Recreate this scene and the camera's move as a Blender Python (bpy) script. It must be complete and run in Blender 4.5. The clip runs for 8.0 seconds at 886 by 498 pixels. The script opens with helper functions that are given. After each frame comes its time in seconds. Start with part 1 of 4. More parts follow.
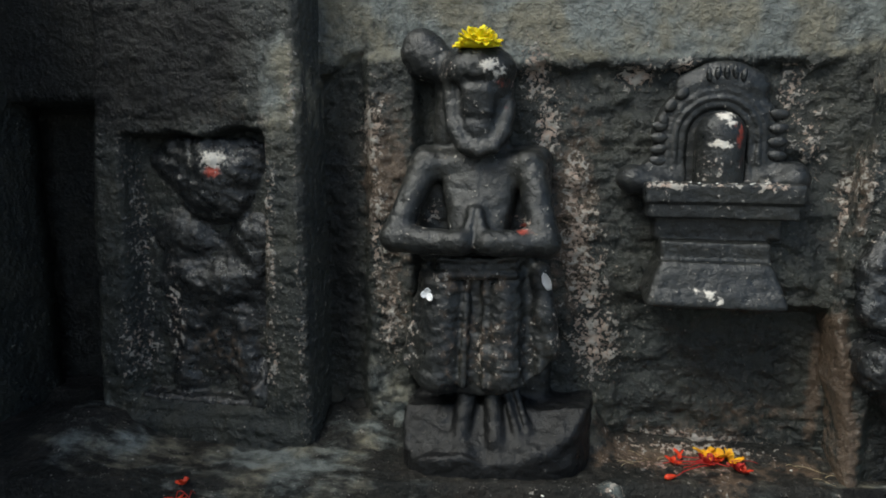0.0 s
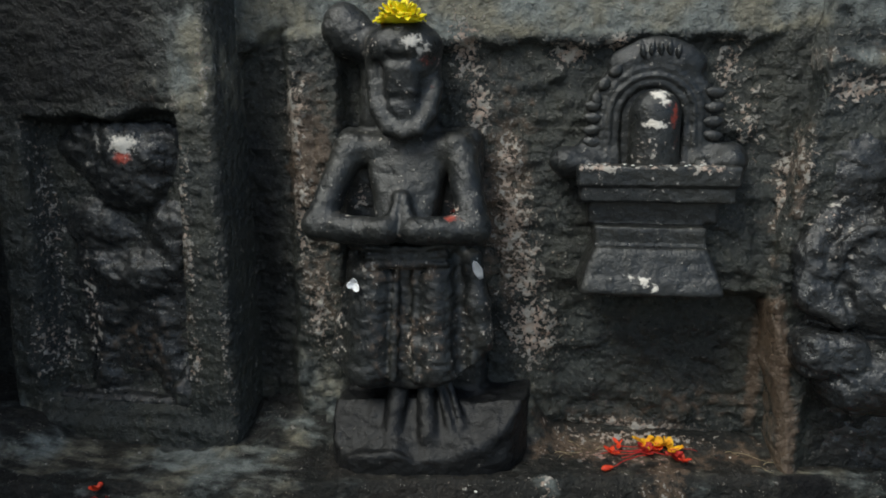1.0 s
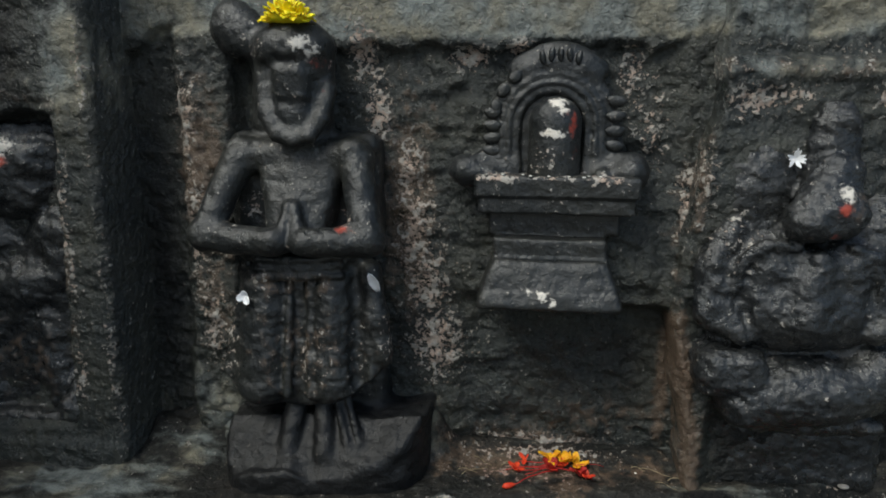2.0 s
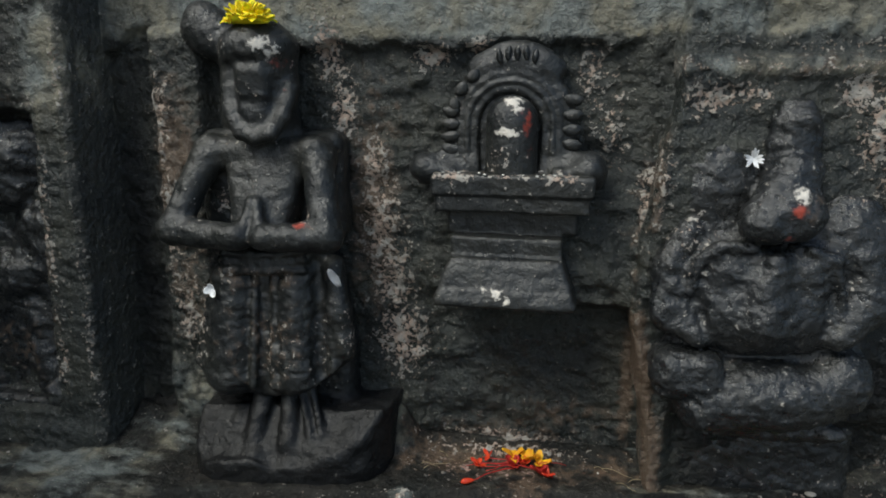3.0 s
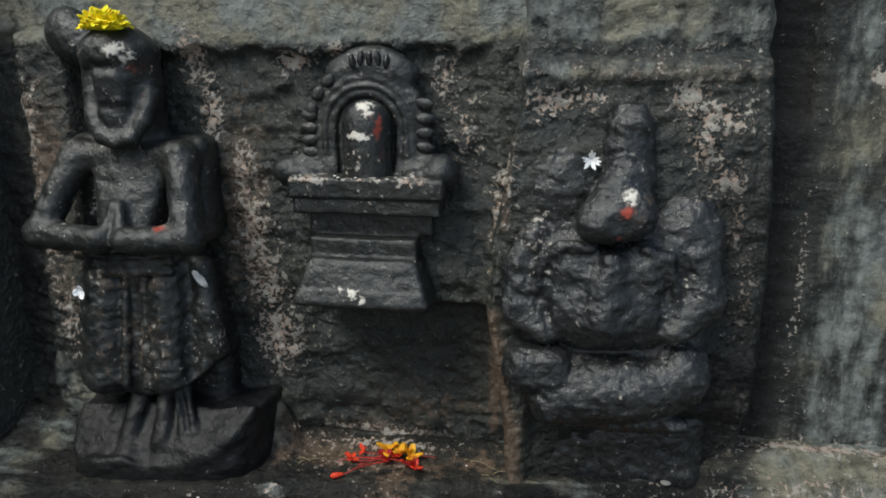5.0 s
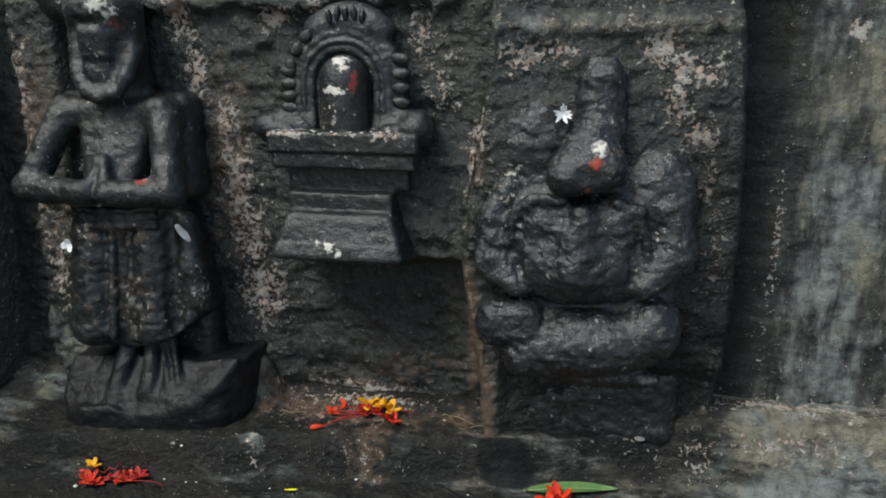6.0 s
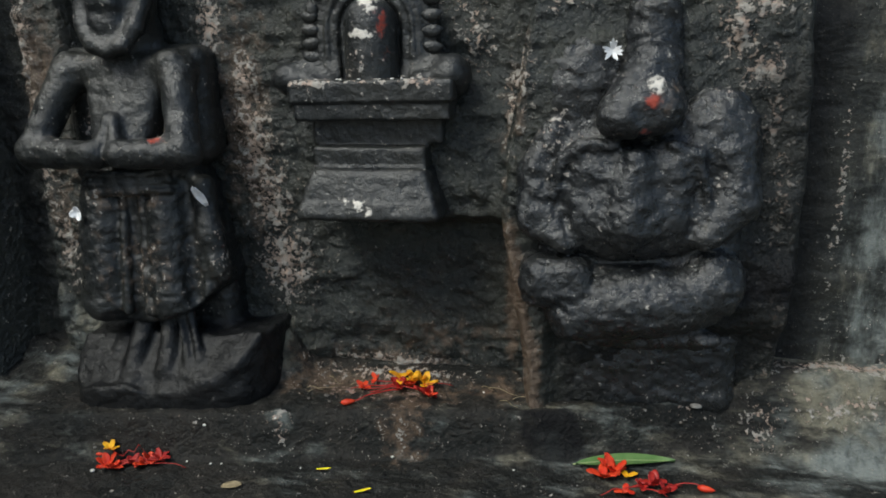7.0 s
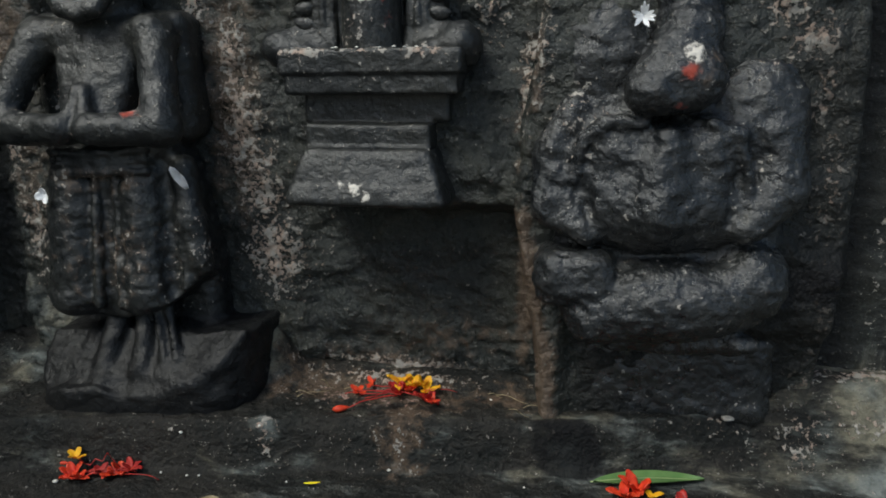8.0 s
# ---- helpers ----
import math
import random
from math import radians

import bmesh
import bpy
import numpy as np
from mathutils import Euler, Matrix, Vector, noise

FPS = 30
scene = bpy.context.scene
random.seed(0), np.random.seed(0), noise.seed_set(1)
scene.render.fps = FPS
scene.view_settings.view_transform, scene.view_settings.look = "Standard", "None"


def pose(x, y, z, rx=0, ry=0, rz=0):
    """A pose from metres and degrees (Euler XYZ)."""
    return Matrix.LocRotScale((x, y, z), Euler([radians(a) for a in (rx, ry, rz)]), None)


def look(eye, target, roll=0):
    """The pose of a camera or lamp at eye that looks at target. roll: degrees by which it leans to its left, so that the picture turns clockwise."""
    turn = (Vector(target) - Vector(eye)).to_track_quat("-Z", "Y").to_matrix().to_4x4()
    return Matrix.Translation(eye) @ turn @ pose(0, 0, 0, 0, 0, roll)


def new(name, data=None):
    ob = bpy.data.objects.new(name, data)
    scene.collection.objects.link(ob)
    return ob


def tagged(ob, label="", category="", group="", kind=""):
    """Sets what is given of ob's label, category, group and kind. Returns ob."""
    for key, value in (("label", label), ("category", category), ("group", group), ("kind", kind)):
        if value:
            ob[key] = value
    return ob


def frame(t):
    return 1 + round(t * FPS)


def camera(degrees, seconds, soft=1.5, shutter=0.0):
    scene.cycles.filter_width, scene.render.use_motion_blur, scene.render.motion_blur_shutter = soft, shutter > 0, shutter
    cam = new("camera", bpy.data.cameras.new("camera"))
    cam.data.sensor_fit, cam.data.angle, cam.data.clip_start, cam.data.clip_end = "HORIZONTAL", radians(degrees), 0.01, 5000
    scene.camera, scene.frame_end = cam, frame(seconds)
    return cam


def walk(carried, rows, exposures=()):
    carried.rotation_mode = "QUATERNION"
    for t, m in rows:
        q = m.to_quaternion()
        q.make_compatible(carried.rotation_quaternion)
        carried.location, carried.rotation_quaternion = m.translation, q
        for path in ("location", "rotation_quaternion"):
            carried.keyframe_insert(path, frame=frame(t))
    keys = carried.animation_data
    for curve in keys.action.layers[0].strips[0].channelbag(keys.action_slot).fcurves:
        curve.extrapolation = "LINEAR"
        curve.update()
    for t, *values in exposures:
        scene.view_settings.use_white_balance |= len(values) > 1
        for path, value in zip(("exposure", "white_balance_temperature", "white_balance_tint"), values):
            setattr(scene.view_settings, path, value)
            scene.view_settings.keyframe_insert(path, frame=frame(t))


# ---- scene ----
cam = camera(67.5, 8.0, 1.7)
PATH = [
    (0, (0.069, -0.028, 0.511), (-0.306, 1.905, 0.16), 0.1),
    (0.5, (0.117, -0.024, 0.507), (-0.255, 1.902, 0.116), 0.8),
    (1, (0.127, 0.032, 0.515), (-0.171, 1.966, 0.101), -0.3),
    (1.5, (0.171, 0.078, 0.532), (-0.007, 2.021, 0.092), 0.5),
    (3, (0.34, 0.096, 0.542), (-0.006, 2.011, 0.083), 0.4),
    (3.5, (0.389, 0.103, 0.559), (0.062, 2.014, 0.071), 0.0),
    (4, (0.42, 0.104, 0.56), (0.122, 2.023, 0.084), 0.1),
    (4.5, (0.456, 0.108, 0.56), (0.153, 2.031, 0.101), 0.2),
    (5.8, (0.576, 0.096, 0.54), (0.247, 1.997, 0.013), 0.2),
    (6, (0.576, 0.094, 0.519), (0.216, 1.992, 0.0), 0.2),
    (6.5, (0.561, 0.112, 0.471), (0.242, 2.017, -0.049), -0.3),
    (7, (0.521, 0.138, 0.456), (0.152, 2.029, -0.081), -1.3),
    (7.5, (0.499, 0.167, 0.427), (0.105, 2.053, -0.112), -1.0),
    (8, (0.501, 0.217, 0.417), (0.127, 2.11, -0.108), -0.6),
]
EXPOSURES = [(0.0, -0.1, 6450, 2.0), (1.5, -0.22, 6450, 2.0), (3.0, -0.22, 6450, 2.0), (4.5, -0.12, 6450, 2.0), (6.0, -0.02, 6350, 2.0), (6.5, -0.06, 6350, 2.0), (7.0, -0.15, 6400, 2.0), (7.5, -0.24, 6400, 2.0), (8.0, -0.34, 6400, 2.0)]
walk(cam, [(t, look(eye, target, roll)) for t, eye, target, roll in PATH], EXPOSURES)

# world, sun, exposure
SUN_DIR = Vector((-0.46, -0.58, 1.0)).normalized()
world = bpy.data.worlds.new("sky")
scene.world = world
world.use_nodes = True
wn = world.node_tree
sky = wn.nodes.new("ShaderNodeTexSky")
sky.sky_type, sky.sun_disc = "NISHITA", False
sky.sun_elevation, sky.sun_rotation = math.asin(SUN_DIR.z), math.atan2(SUN_DIR.x, SUN_DIR.y)
sky.air_density, sky.dust_density, sky.ozone_density = 1.0, 3.0, 1.0
wn.nodes["Background"].inputs["Strength"].default_value = 0.16
wn.links.new(sky.outputs[0], wn.nodes["Background"].inputs["Color"])
sun = new("sun", bpy.data.lights.new("sun", "SUN"))
sun.data.energy, sun.data.angle, sun.data.color = 2.05, radians(26), (1.0, 0.985, 0.955)
sun.matrix_world = look(SUN_DIR * 6, (0, 0, 0))


# ---- numeric helpers: value noise, smooth solids, skinning of solids ----
PERM = np.random.RandomState(7).permutation(4096).astype(np.int32)
VALS = np.random.RandomState(8).rand(4096).astype(np.float32)


def vnoise(p, s, seed=0):
    q = np.asarray(p, np.float32) * np.asarray(s, np.float32) + seed * 17.37
    i = np.floor(q).astype(np.int32)
    f = q - i
    u = f * f * (3 - 2 * f)
    out = 0
    for a in (0, 1):
        ha = PERM[(i[..., 0] + a) & 4095]
        wa = u[..., 0] if a else 1 - u[..., 0]
        for b in (0, 1):
            hb = PERM[(ha + i[..., 1] + b) & 4095]
            wb = wa * (u[..., 1] if b else 1 - u[..., 1])
            for c in (0, 1):
                hc = VALS[(PERM[(hb + i[..., 2] + c) & 4095])]
                out = out + hc * wb * (u[..., 2] if c else 1 - u[..., 2])
    return out * 2 - 1


def fbm(p, s, octaves=4, seed=0):
    s, out, a = np.asarray(s, np.float32), 0, 1.0
    for k in range(octaves):
        out = out + a * vnoise(p, s * (2.03 ** k), seed + k)
        a *= 0.5
    return out


def sstep(a, b, x):
    t = np.clip((x - a) / (b - a), 0, 1)
    return t * t * (3 - 2 * t)


def smin(a, b, k):
    h = np.maximum(k - np.abs(a - b), 0) / k
    return np.minimum(a, b) - h * h * k * 0.25


def smax(a, b, k):
    return -smin(-a, -b, k)


def ell(p, c, r):
    q = p - np.float32(c)
    k0 = np.sqrt((((q / np.float32(r))) ** 2).sum(-1))
    k1 = np.sqrt((((q / np.float32(r) ** 2)) ** 2).sum(-1)) + 1e-6
    return k0 * (k0 - 1) / k1


def cap(p, a, b, ra, rb=None):
    rb = ra if rb is None else rb
    a, b = np.float32(a), np.float32(b)
    d = b - a
    h = np.clip(((p - a) @ d) / float(d @ d), 0, 1)
    return np.sqrt(((p - a - h[..., None] * d) ** 2).sum(-1)) - (ra + (rb - ra) * h)


def rbox(p, c, half, r):
    q = np.abs(p - np.float32(c)) - (np.float32(half) - r)
    return np.sqrt((np.maximum(q, 0) ** 2).sum(-1)) + np.minimum(q.max(-1), 0) - r


def blend(p, k, *solids):
    d = solids[0]
    for s in solids[1:]:
        d = smin(d, s, k)
    return d


def cells(lo, hi, h):
    ax = [np.arange(lo[i], hi[i] + h, h, dtype=np.float32) for i in range(3)]
    return np.stack(np.meshgrid(*ax, indexing="ij"), -1)


def skin(f, lo, h):
    """Quads round the zero surface of the field f on a grid."""
    n = np.array(f.shape)
    s = f < 0
    acc, cnt = np.zeros((*(n - 1), 3), np.float32), np.zeros(n - 1, np.float32)
    for axis in range(3):
        o1, o2 = [a for a in range(3) if a != axis]
        for i in (0, 1):
            for j in (0, 1):
                sl = [slice(None)] * 3
                sl[o1], sl[o2] = slice(i, n[o1] - 1 + i), slice(j, n[o2] - 1 + j)
                sa, sb = list(sl), list(sl)
                sa[axis], sb[axis] = slice(0, n[axis] - 1), slice(1, n[axis])
                fa, fb = f[tuple(sa)], f[tuple(sb)]
                x = (fa < 0) != (fb < 0)
                t = np.where(x, fa / np.where(x, fa - fb, 1), 0)
                off = np.zeros((*x.shape, 3), np.float32)
                off[..., axis], off[..., o1], off[..., o2] = t, i, j
                acc += off * x[..., None]
                cnt += x
    used = cnt > 0
    ids = np.full(used.shape, -1, np.int64)
    ids[used] = np.arange(used.sum())
    base = np.argwhere(used)
    verts = np.float32(lo) + h * (base + acc[used] / cnt[used][:, None])
    quads = []
    for axis in range(3):
        o1, o2 = (axis + 1) % 3, (axis + 2) % 3
        lo_s, hi_s = [slice(None)] * 3, [slice(None)] * 3
        lo_s[axis], hi_s[axis] = slice(0, -1), slice(1, None)
        a, b = s[tuple(lo_s)], s[tuple(hi_s)]
        e = np.argwhere(a != b)
        e = e[(e[:, o1] > 0) & (e[:, o2] > 0) & (e[:, o1] < n[o1] - 1) & (e[:, o2] < n[o2] - 1)]
        flip = a[tuple(e.T)]
        d1, d2 = np.eye(3, dtype=int)[o1], np.eye(3, dtype=int)[o2]
        q = np.stack([ids[tuple((e - k).T)] for k in (d1 + d2, d2, 0 * d1, d1)], 1)
        q[~flip] = q[~flip][:, ::-1]
        quads.append(q)
    return verts, np.concatenate(quads)


def normals_of(v, q):
    fn = np.cross(v[q[:, 2]] - v[q[:, 0]], v[q[:, 3]] - v[q[:, 1]])
    n = np.zeros_like(v)
    for k in range(4):
        np.add.at(n, q[:, k], fn)
    return n / (np.linalg.norm(n, axis=1, keepdims=True) + 1e-9)


def mesh_of(name, v, q, material, fields=None):
    me = bpy.data.meshes.new(name)
    me.vertices.add(len(v))
    me.vertices.foreach_set("co", np.ascontiguousarray(v, np.float32).ravel())
    me.loops.add(len(q) * 4)
    me.loops.foreach_set("vertex_index", np.ascontiguousarray(q, np.int32).ravel())
    me.polygons.add(len(q))
    me.polygons.foreach_set("loop_start", np.arange(0, len(q) * 4, 4, dtype=np.int32))
    me.polygons.foreach_set("use_smooth", np.ones(len(q), bool))
    me.update(calc_edges=True)
    me.validate()
    for key, val in (fields or {}).items():
        at = me.attributes.new(key, "FLOAT", "POINT")
        at.data.foreach_set("value", np.ascontiguousarray(val, np.float32))
    me.materials.append(material)
    return me


def spots(v, rows, a=0, b=2):
    """The largest of soft spots (u, v, ru, rv, strength) at each vertex, seen along the third axis."""
    out = np.zeros(len(v), np.float32)
    for x, z, rx, rz, s in rows:
        out = np.maximum(out, s * np.exp(-(((v[:, a] - x) / rx) ** 2 + ((v[:, b] - z) / rz) ** 2)))
    return out


SKINS = {}


def carved(name, lo, hi, h, solid, material, rough=0.0012, grain=45.0, stains=None, parent=None):
    """A stone solid, weathered, as one mesh object."""
    p = cells(lo, hi, h)
    v, q = skin(solid(p).astype(np.float32), lo, h)
    n = normals_of(v, q)
    wear = fbm(v, (grain * 0.8, grain * 0.8, grain * 1.3), 4, 3) + 0.6 * np.minimum(vnoise(v, grain * 2.2, 9), 0)
    v = v + n * (rough * wear)[:, None]
    ob = new(name, mesh_of(name, v, q, material, stains(v) if stains else None))
    ob.parent = parent
    SKINS[name] = v
    return ob


def sheet(name, us, vs, place, material, back, stains=None):
    """A thick slab whose face is place(u, v) -> xyz; back: the shift to its flat back."""
    u, w = np.meshgrid(np.float32(us), np.float32(vs), indexing="ij")
    face = np.stack(place(u, w), -1).astype(np.float32)
    nu, nv = u.shape
    v = face.reshape(-1, 3)
    i = np.arange(nu * nv).reshape(nu, nv)
    q = np.stack([i[:-1, :-1], i[1:, :-1], i[1:, 1:], i[:-1, 1:]], -1).reshape(-1, 4)
    rim = np.concatenate([i[:, 0], i[-1, 1:], i[-2::-1, -1], i[0, -2:0:-1]])
    far = v[rim] + np.float32(back)
    if back[1]:
        far[:, 1] = v[:, 1].max() + back[1]
    if back[2]:
        far[:, 2] = v[:, 2].min() + back[2]
    j = len(v) + np.arange(len(rim))
    q2 = np.stack([np.roll(rim, -1), rim, j, np.roll(j, -1)], 1)
    v = np.concatenate([v, far])
    # the flat back, strip by strip
    bottom, top = j[:nu], j[nu + nv - 2:2 * nu + nv - 2][::-1]
    q3 = np.stack([bottom[:-1], top[:-1], top[1:], bottom[1:]], 1)
    fields = stains(v) if stains else None
    me = mesh_of(name, v, np.concatenate([q, q2, q3]), material, fields)
    SKINS[name] = v
    return tagged(new(name, me), kind="structure")


def front(name, x, z, r=0.006):
    """How far forward (least y) the stone stands at x, z."""
    v = SKINS[name]
    near = v[(np.abs(v[:, 0] - x) < r) & (np.abs(v[:, 2] - z) < r)]
    return float(near[:, 1].min())


def top(name, x, y, r=0.006):
    v = SKINS[name]
    near = v[(np.abs(v[:, 0] - x) < r) & (np.abs(v[:, 1] - y) < r)]
    return float(near[:, 2].max())


def part(name, bm, material, parent, label=""):
    me = bpy.data.meshes.new(name)
    bm.to_mesh(me)
    bm.free()
    me.polygons.foreach_set("use_smooth", np.ones(len(me.polygons), bool))
    me.materials.append(material)
    ob = new(name, me)
    ob.parent = parent
    return tagged(ob, label)


# ---- materials ----
def nodes_of(name):
    m = bpy.data.materials.new(name)
    m.use_nodes = True
    t = m.node_tree
    return m, t, t.nodes["Principled BSDF"]


def node(t, kind, inputs=None, operation="", interpolation_type="", data_type="", attribute_name=""):
    n = t.nodes.new(kind)
    if operation:
        n.operation = operation
    if interpolation_type:
        n.interpolation_type = interpolation_type
    if data_type:
        n.data_type = data_type
    if attribute_name:
        n.attribute_name = attribute_name
    for k, val in (inputs or {}).items():
        if isinstance(val, bpy.types.NodeSocket):
            t.links.new(val, n.inputs[k])
        else:
            n.inputs[k].default_value = val
    return n


def calc(t, op, a, b=0.0, c=0.0):
    return node(t, "ShaderNodeMath", {0: a, 1: b, 2: c}, operation=op).outputs[0]


def span(t, x, a, b, lo=0.0, hi=1.0):
    return node(t, "ShaderNodeMapRange", {0: x, 1: a, 2: b, 3: lo, 4: hi}, interpolation_type="SMOOTHSTEP").outputs[0]


def mixed(t, f, a, b):
    n = node(t, "ShaderNodeMix", data_type="RGBA")
    for k, val in ((0, f), (6, a), (7, b)):
        if isinstance(val, bpy.types.NodeSocket):
            t.links.new(val, n.inputs[k])
        else:
            n.inputs[k].default_value = val if k == 0 else (*val, 1)
    return n.outputs[2]


def stone(name, dark, brown, rough=0.42, bump=0.5, gloss=0.5, drift=(1.0, 1.0, 0.16), crumbs=0.8):
    """Oiled black stone with lime crust, plaster dust, ash and vermilion where its stain fields say."""
    m, t, out = nodes_of(name)
    pos = node(t, "ShaderNodeNewGeometry").outputs["Position"]
    big = node(t, "ShaderNodeTexNoise", {"Vector": pos, "Scale": 11.0, "Detail": 4.0}).outputs[0]
    mid = node(t, "ShaderNodeTexNoise", {"Vector": pos, "Scale": 60.0, "Detail": 6.0, "Roughness": 0.62}).outputs[0]
    fine = node(t, "ShaderNodeTexNoise", {"Vector": pos, "Scale": 150.0, "Detail": 4.0, "Roughness": 0.65}).outputs[0]
    dots = node(t, "ShaderNodeTexNoise", {"Vector": pos, "Scale": 330.0, "Detail": 2.0, "Roughness": 0.5}).outputs[0]
    tall = node(t, "ShaderNodeVectorMath", {0: pos, 1: drift}, operation="MULTIPLY").outputs[0]
    run = node(t, "ShaderNodeTexNoise", {"Vector": tall, "Scale": 38.0, "Detail": 6.0, "Roughness": 0.66}).outputs[0]
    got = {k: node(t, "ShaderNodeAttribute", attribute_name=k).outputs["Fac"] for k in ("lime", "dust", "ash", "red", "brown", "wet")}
    col = mixed(t, span(t, big, 0.38, 0.65), dark, brown)
    col = mixed(t, calc(t, "MULTIPLY", span(t, fine, 0.50, 0.70), 0.45), col, tuple(c * 2.8 for c in brown))
    earth = span(t, calc(t, "ADD", got["brown"], calc(t, "MULTIPLY", calc(t, "SUBTRACT", mid, 0.5), 2.0)), 0.3, 0.8)
    col = mixed(t, calc(t, "MULTIPLY", earth, 0.8), col, (0.135, 0.092, 0.062))
    haze = calc(t, "MULTIPLY", span(t, calc(t, "ADD", got["dust"], calc(t, "MULTIPLY", calc(t, "SUBTRACT", run, 0.5), 2.2)), 0.3, 0.95), span(t, mid, 0.3, 0.58, 0.35, 1.0))
    col = mixed(t, haze, col, mixed(t, span(t, big, 0.42, 0.58), (0.215, 0.235, 0.222), (0.235, 0.220, 0.165)))
    grit = calc(t, "ADD", calc(t, "MULTIPLY", calc(t, "SUBTRACT", fine, 0.5), 2.8), calc(t, "MULTIPLY", calc(t, "SUBTRACT", mid, 0.5), 1.5))
    crust = span(t, calc(t, "ADD", got["lime"], grit), 0.47, 0.66)
    col = mixed(t, crust, col, mixed(t, span(t, mid, 0.45, 0.6), (0.44, 0.335, 0.27), (0.40, 0.375, 0.335)))
    speck = span(t, calc(t, "ADD", dots, calc(t, "MULTIPLY", calc(t, "SUBTRACT", mid, 0.5), 0.35)), 0.70, 0.75)
    col = mixed(t, calc(t, "MULTIPLY", speck, crumbs), col, (0.36, 0.34, 0.30))
    verm = span(t, calc(t, "ADD", got["red"], calc(t, "MULTIPLY", grit, 0.5)), 0.32, 0.85)
    col = mixed(t, calc(t, "MULTIPLY", verm, 0.85), col, (0.40, 0.050, 0.025))
    ash = span(t, calc(t, "ADD", got["ash"], calc(t, "MULTIPLY", grit, 0.7)), 0.40, 0.85)
    col = mixed(t, calc(t, "MULTIPLY", ash, 0.92), col, (0.80, 0.75, 0.67))
    # pulls the colour towards near black; this field also lowers the gloss
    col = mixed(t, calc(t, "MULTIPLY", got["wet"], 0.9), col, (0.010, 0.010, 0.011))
    t.links.new(col, out.inputs["Base Color"])
    dry = calc(t, "MAXIMUM", calc(t, "MAXIMUM", crust, haze), calc(t, "MAXIMUM", ash, verm))
    sheen = calc(t, "ADD", span(t, mid, 0.3, 0.7, rough - 0.10, rough + 0.16), calc(t, "MULTIPLY", dry, 0.4))
    t.links.new(sheen, out.inputs["Roughness"])
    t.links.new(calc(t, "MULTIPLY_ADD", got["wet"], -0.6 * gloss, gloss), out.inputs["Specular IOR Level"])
    h = calc(t, "ADD", calc(t, "MULTIPLY", mid, 1.0), calc(t, "MULTIPLY", fine, 0.32))
    h = calc(t, "ADD", h, calc(t, "MULTIPLY", calc(t, "MAXIMUM", crust, ash), 0.18))
    b = node(t, "ShaderNodeBump", {"Strength": bump, "Distance": 0.011, "Height": h})
    t.links.new(b.outputs[0], out.inputs["Normal"])
    return m


def plain(name, a, b, rough=0.5, scale=90.0, through_light=0.0):
    m, t, out = nodes_of(name)
    pos = node(t, "ShaderNodeNewGeometry").outputs["Position"]
    n = node(t, "ShaderNodeTexNoise", {"Vector": pos, "Scale": scale, "Detail": 3.0}).outputs[0]
    t.links.new(mixed(t, span(t, n, 0.35, 0.65), a, b), out.inputs["Base Color"])
    out.inputs["Roughness"].default_value = rough
    if through_light:
        out.inputs["Subsurface Weight"].default_value = through_light
        out.inputs["Subsurface Radius"].default_value = (0.004, 0.002, 0.001)
    bn = node(t, "ShaderNodeBump", {"Strength": 0.25, "Distance": 0.002, "Height": n})
    t.links.new(bn.outputs[0], out.inputs["Normal"])
    return m


oiled = stone("oiled_black_stone", (0.013, 0.015, 0.016), (0.021, 0.022, 0.020), 0.36, 0.42, 0.62, crumbs=0.25)
worn = stone("worn_oiled_stone", (0.012, 0.014, 0.016), (0.019, 0.020, 0.020), 0.28, 0.50, 0.75, crumbs=0.2)
rubble = stone("rough_dark_stone", (0.017, 0.021, 0.020), (0.033, 0.035, 0.028), 0.33, 1.0, 0.66, (1.0, 1.0, 0.5), 0.6)
plaster = stone("streaked_plaster", (0.016, 0.018, 0.017), (0.035, 0.036, 0.031), 0.6, 0.6, 0.4, (1.0, 1.0, 0.3))
floor_mat = stone("ledge_stone", (0.010, 0.011, 0.010), (0.023, 0.021, 0.018), 0.55, 0.9, 0.3, (0.35, 1.0, 1.0))
yellow = plain("yellow_petal", (0.98, 0.78, 0.01), (0.96, 0.84, 0.02), 0.6, 90.0, 0.25)
orange = plain("orange_yellow_petal", (0.80, 0.33, 0.01), (0.85, 0.50, 0.01), 0.6)
scarlet = plain("scarlet_petal", (0.62, 0.030, 0.012), (0.75, 0.07, 0.02), 0.5)
crimson = plain("wilted_crimson_petal", (0.33, 0.012, 0.012), (0.48, 0.03, 0.02), 0.5)
white = plain("white_petal", (0.90, 0.91, 0.93), (0.93, 0.93, 0.93), 0.6)
green = plain("green_leaf", (0.10, 0.20, 0.06), (0.15, 0.26, 0.09), 0.4, 40)
rib_green = plain("pale_green_rib", (0.28, 0.36, 0.16), (0.32, 0.40, 0.18), 0.5)
straw = plain("dry_straw", (0.25, 0.20, 0.12), (0.33, 0.27, 0.16), 0.7)
grain_mat = plain("rice_white", (0.70, 0.68, 0.62), (0.78, 0.76, 0.70), 0.5)
pebble_mat = plain("grey_pebble", (0.22, 0.21, 0.19), (0.33, 0.31, 0.28), 0.8, 60)

# ---- walls ----
TALL = np.concatenate([np.arange(-0.10, 0.76, 0.004), np.arange(0.76, 1.4, 0.02)])


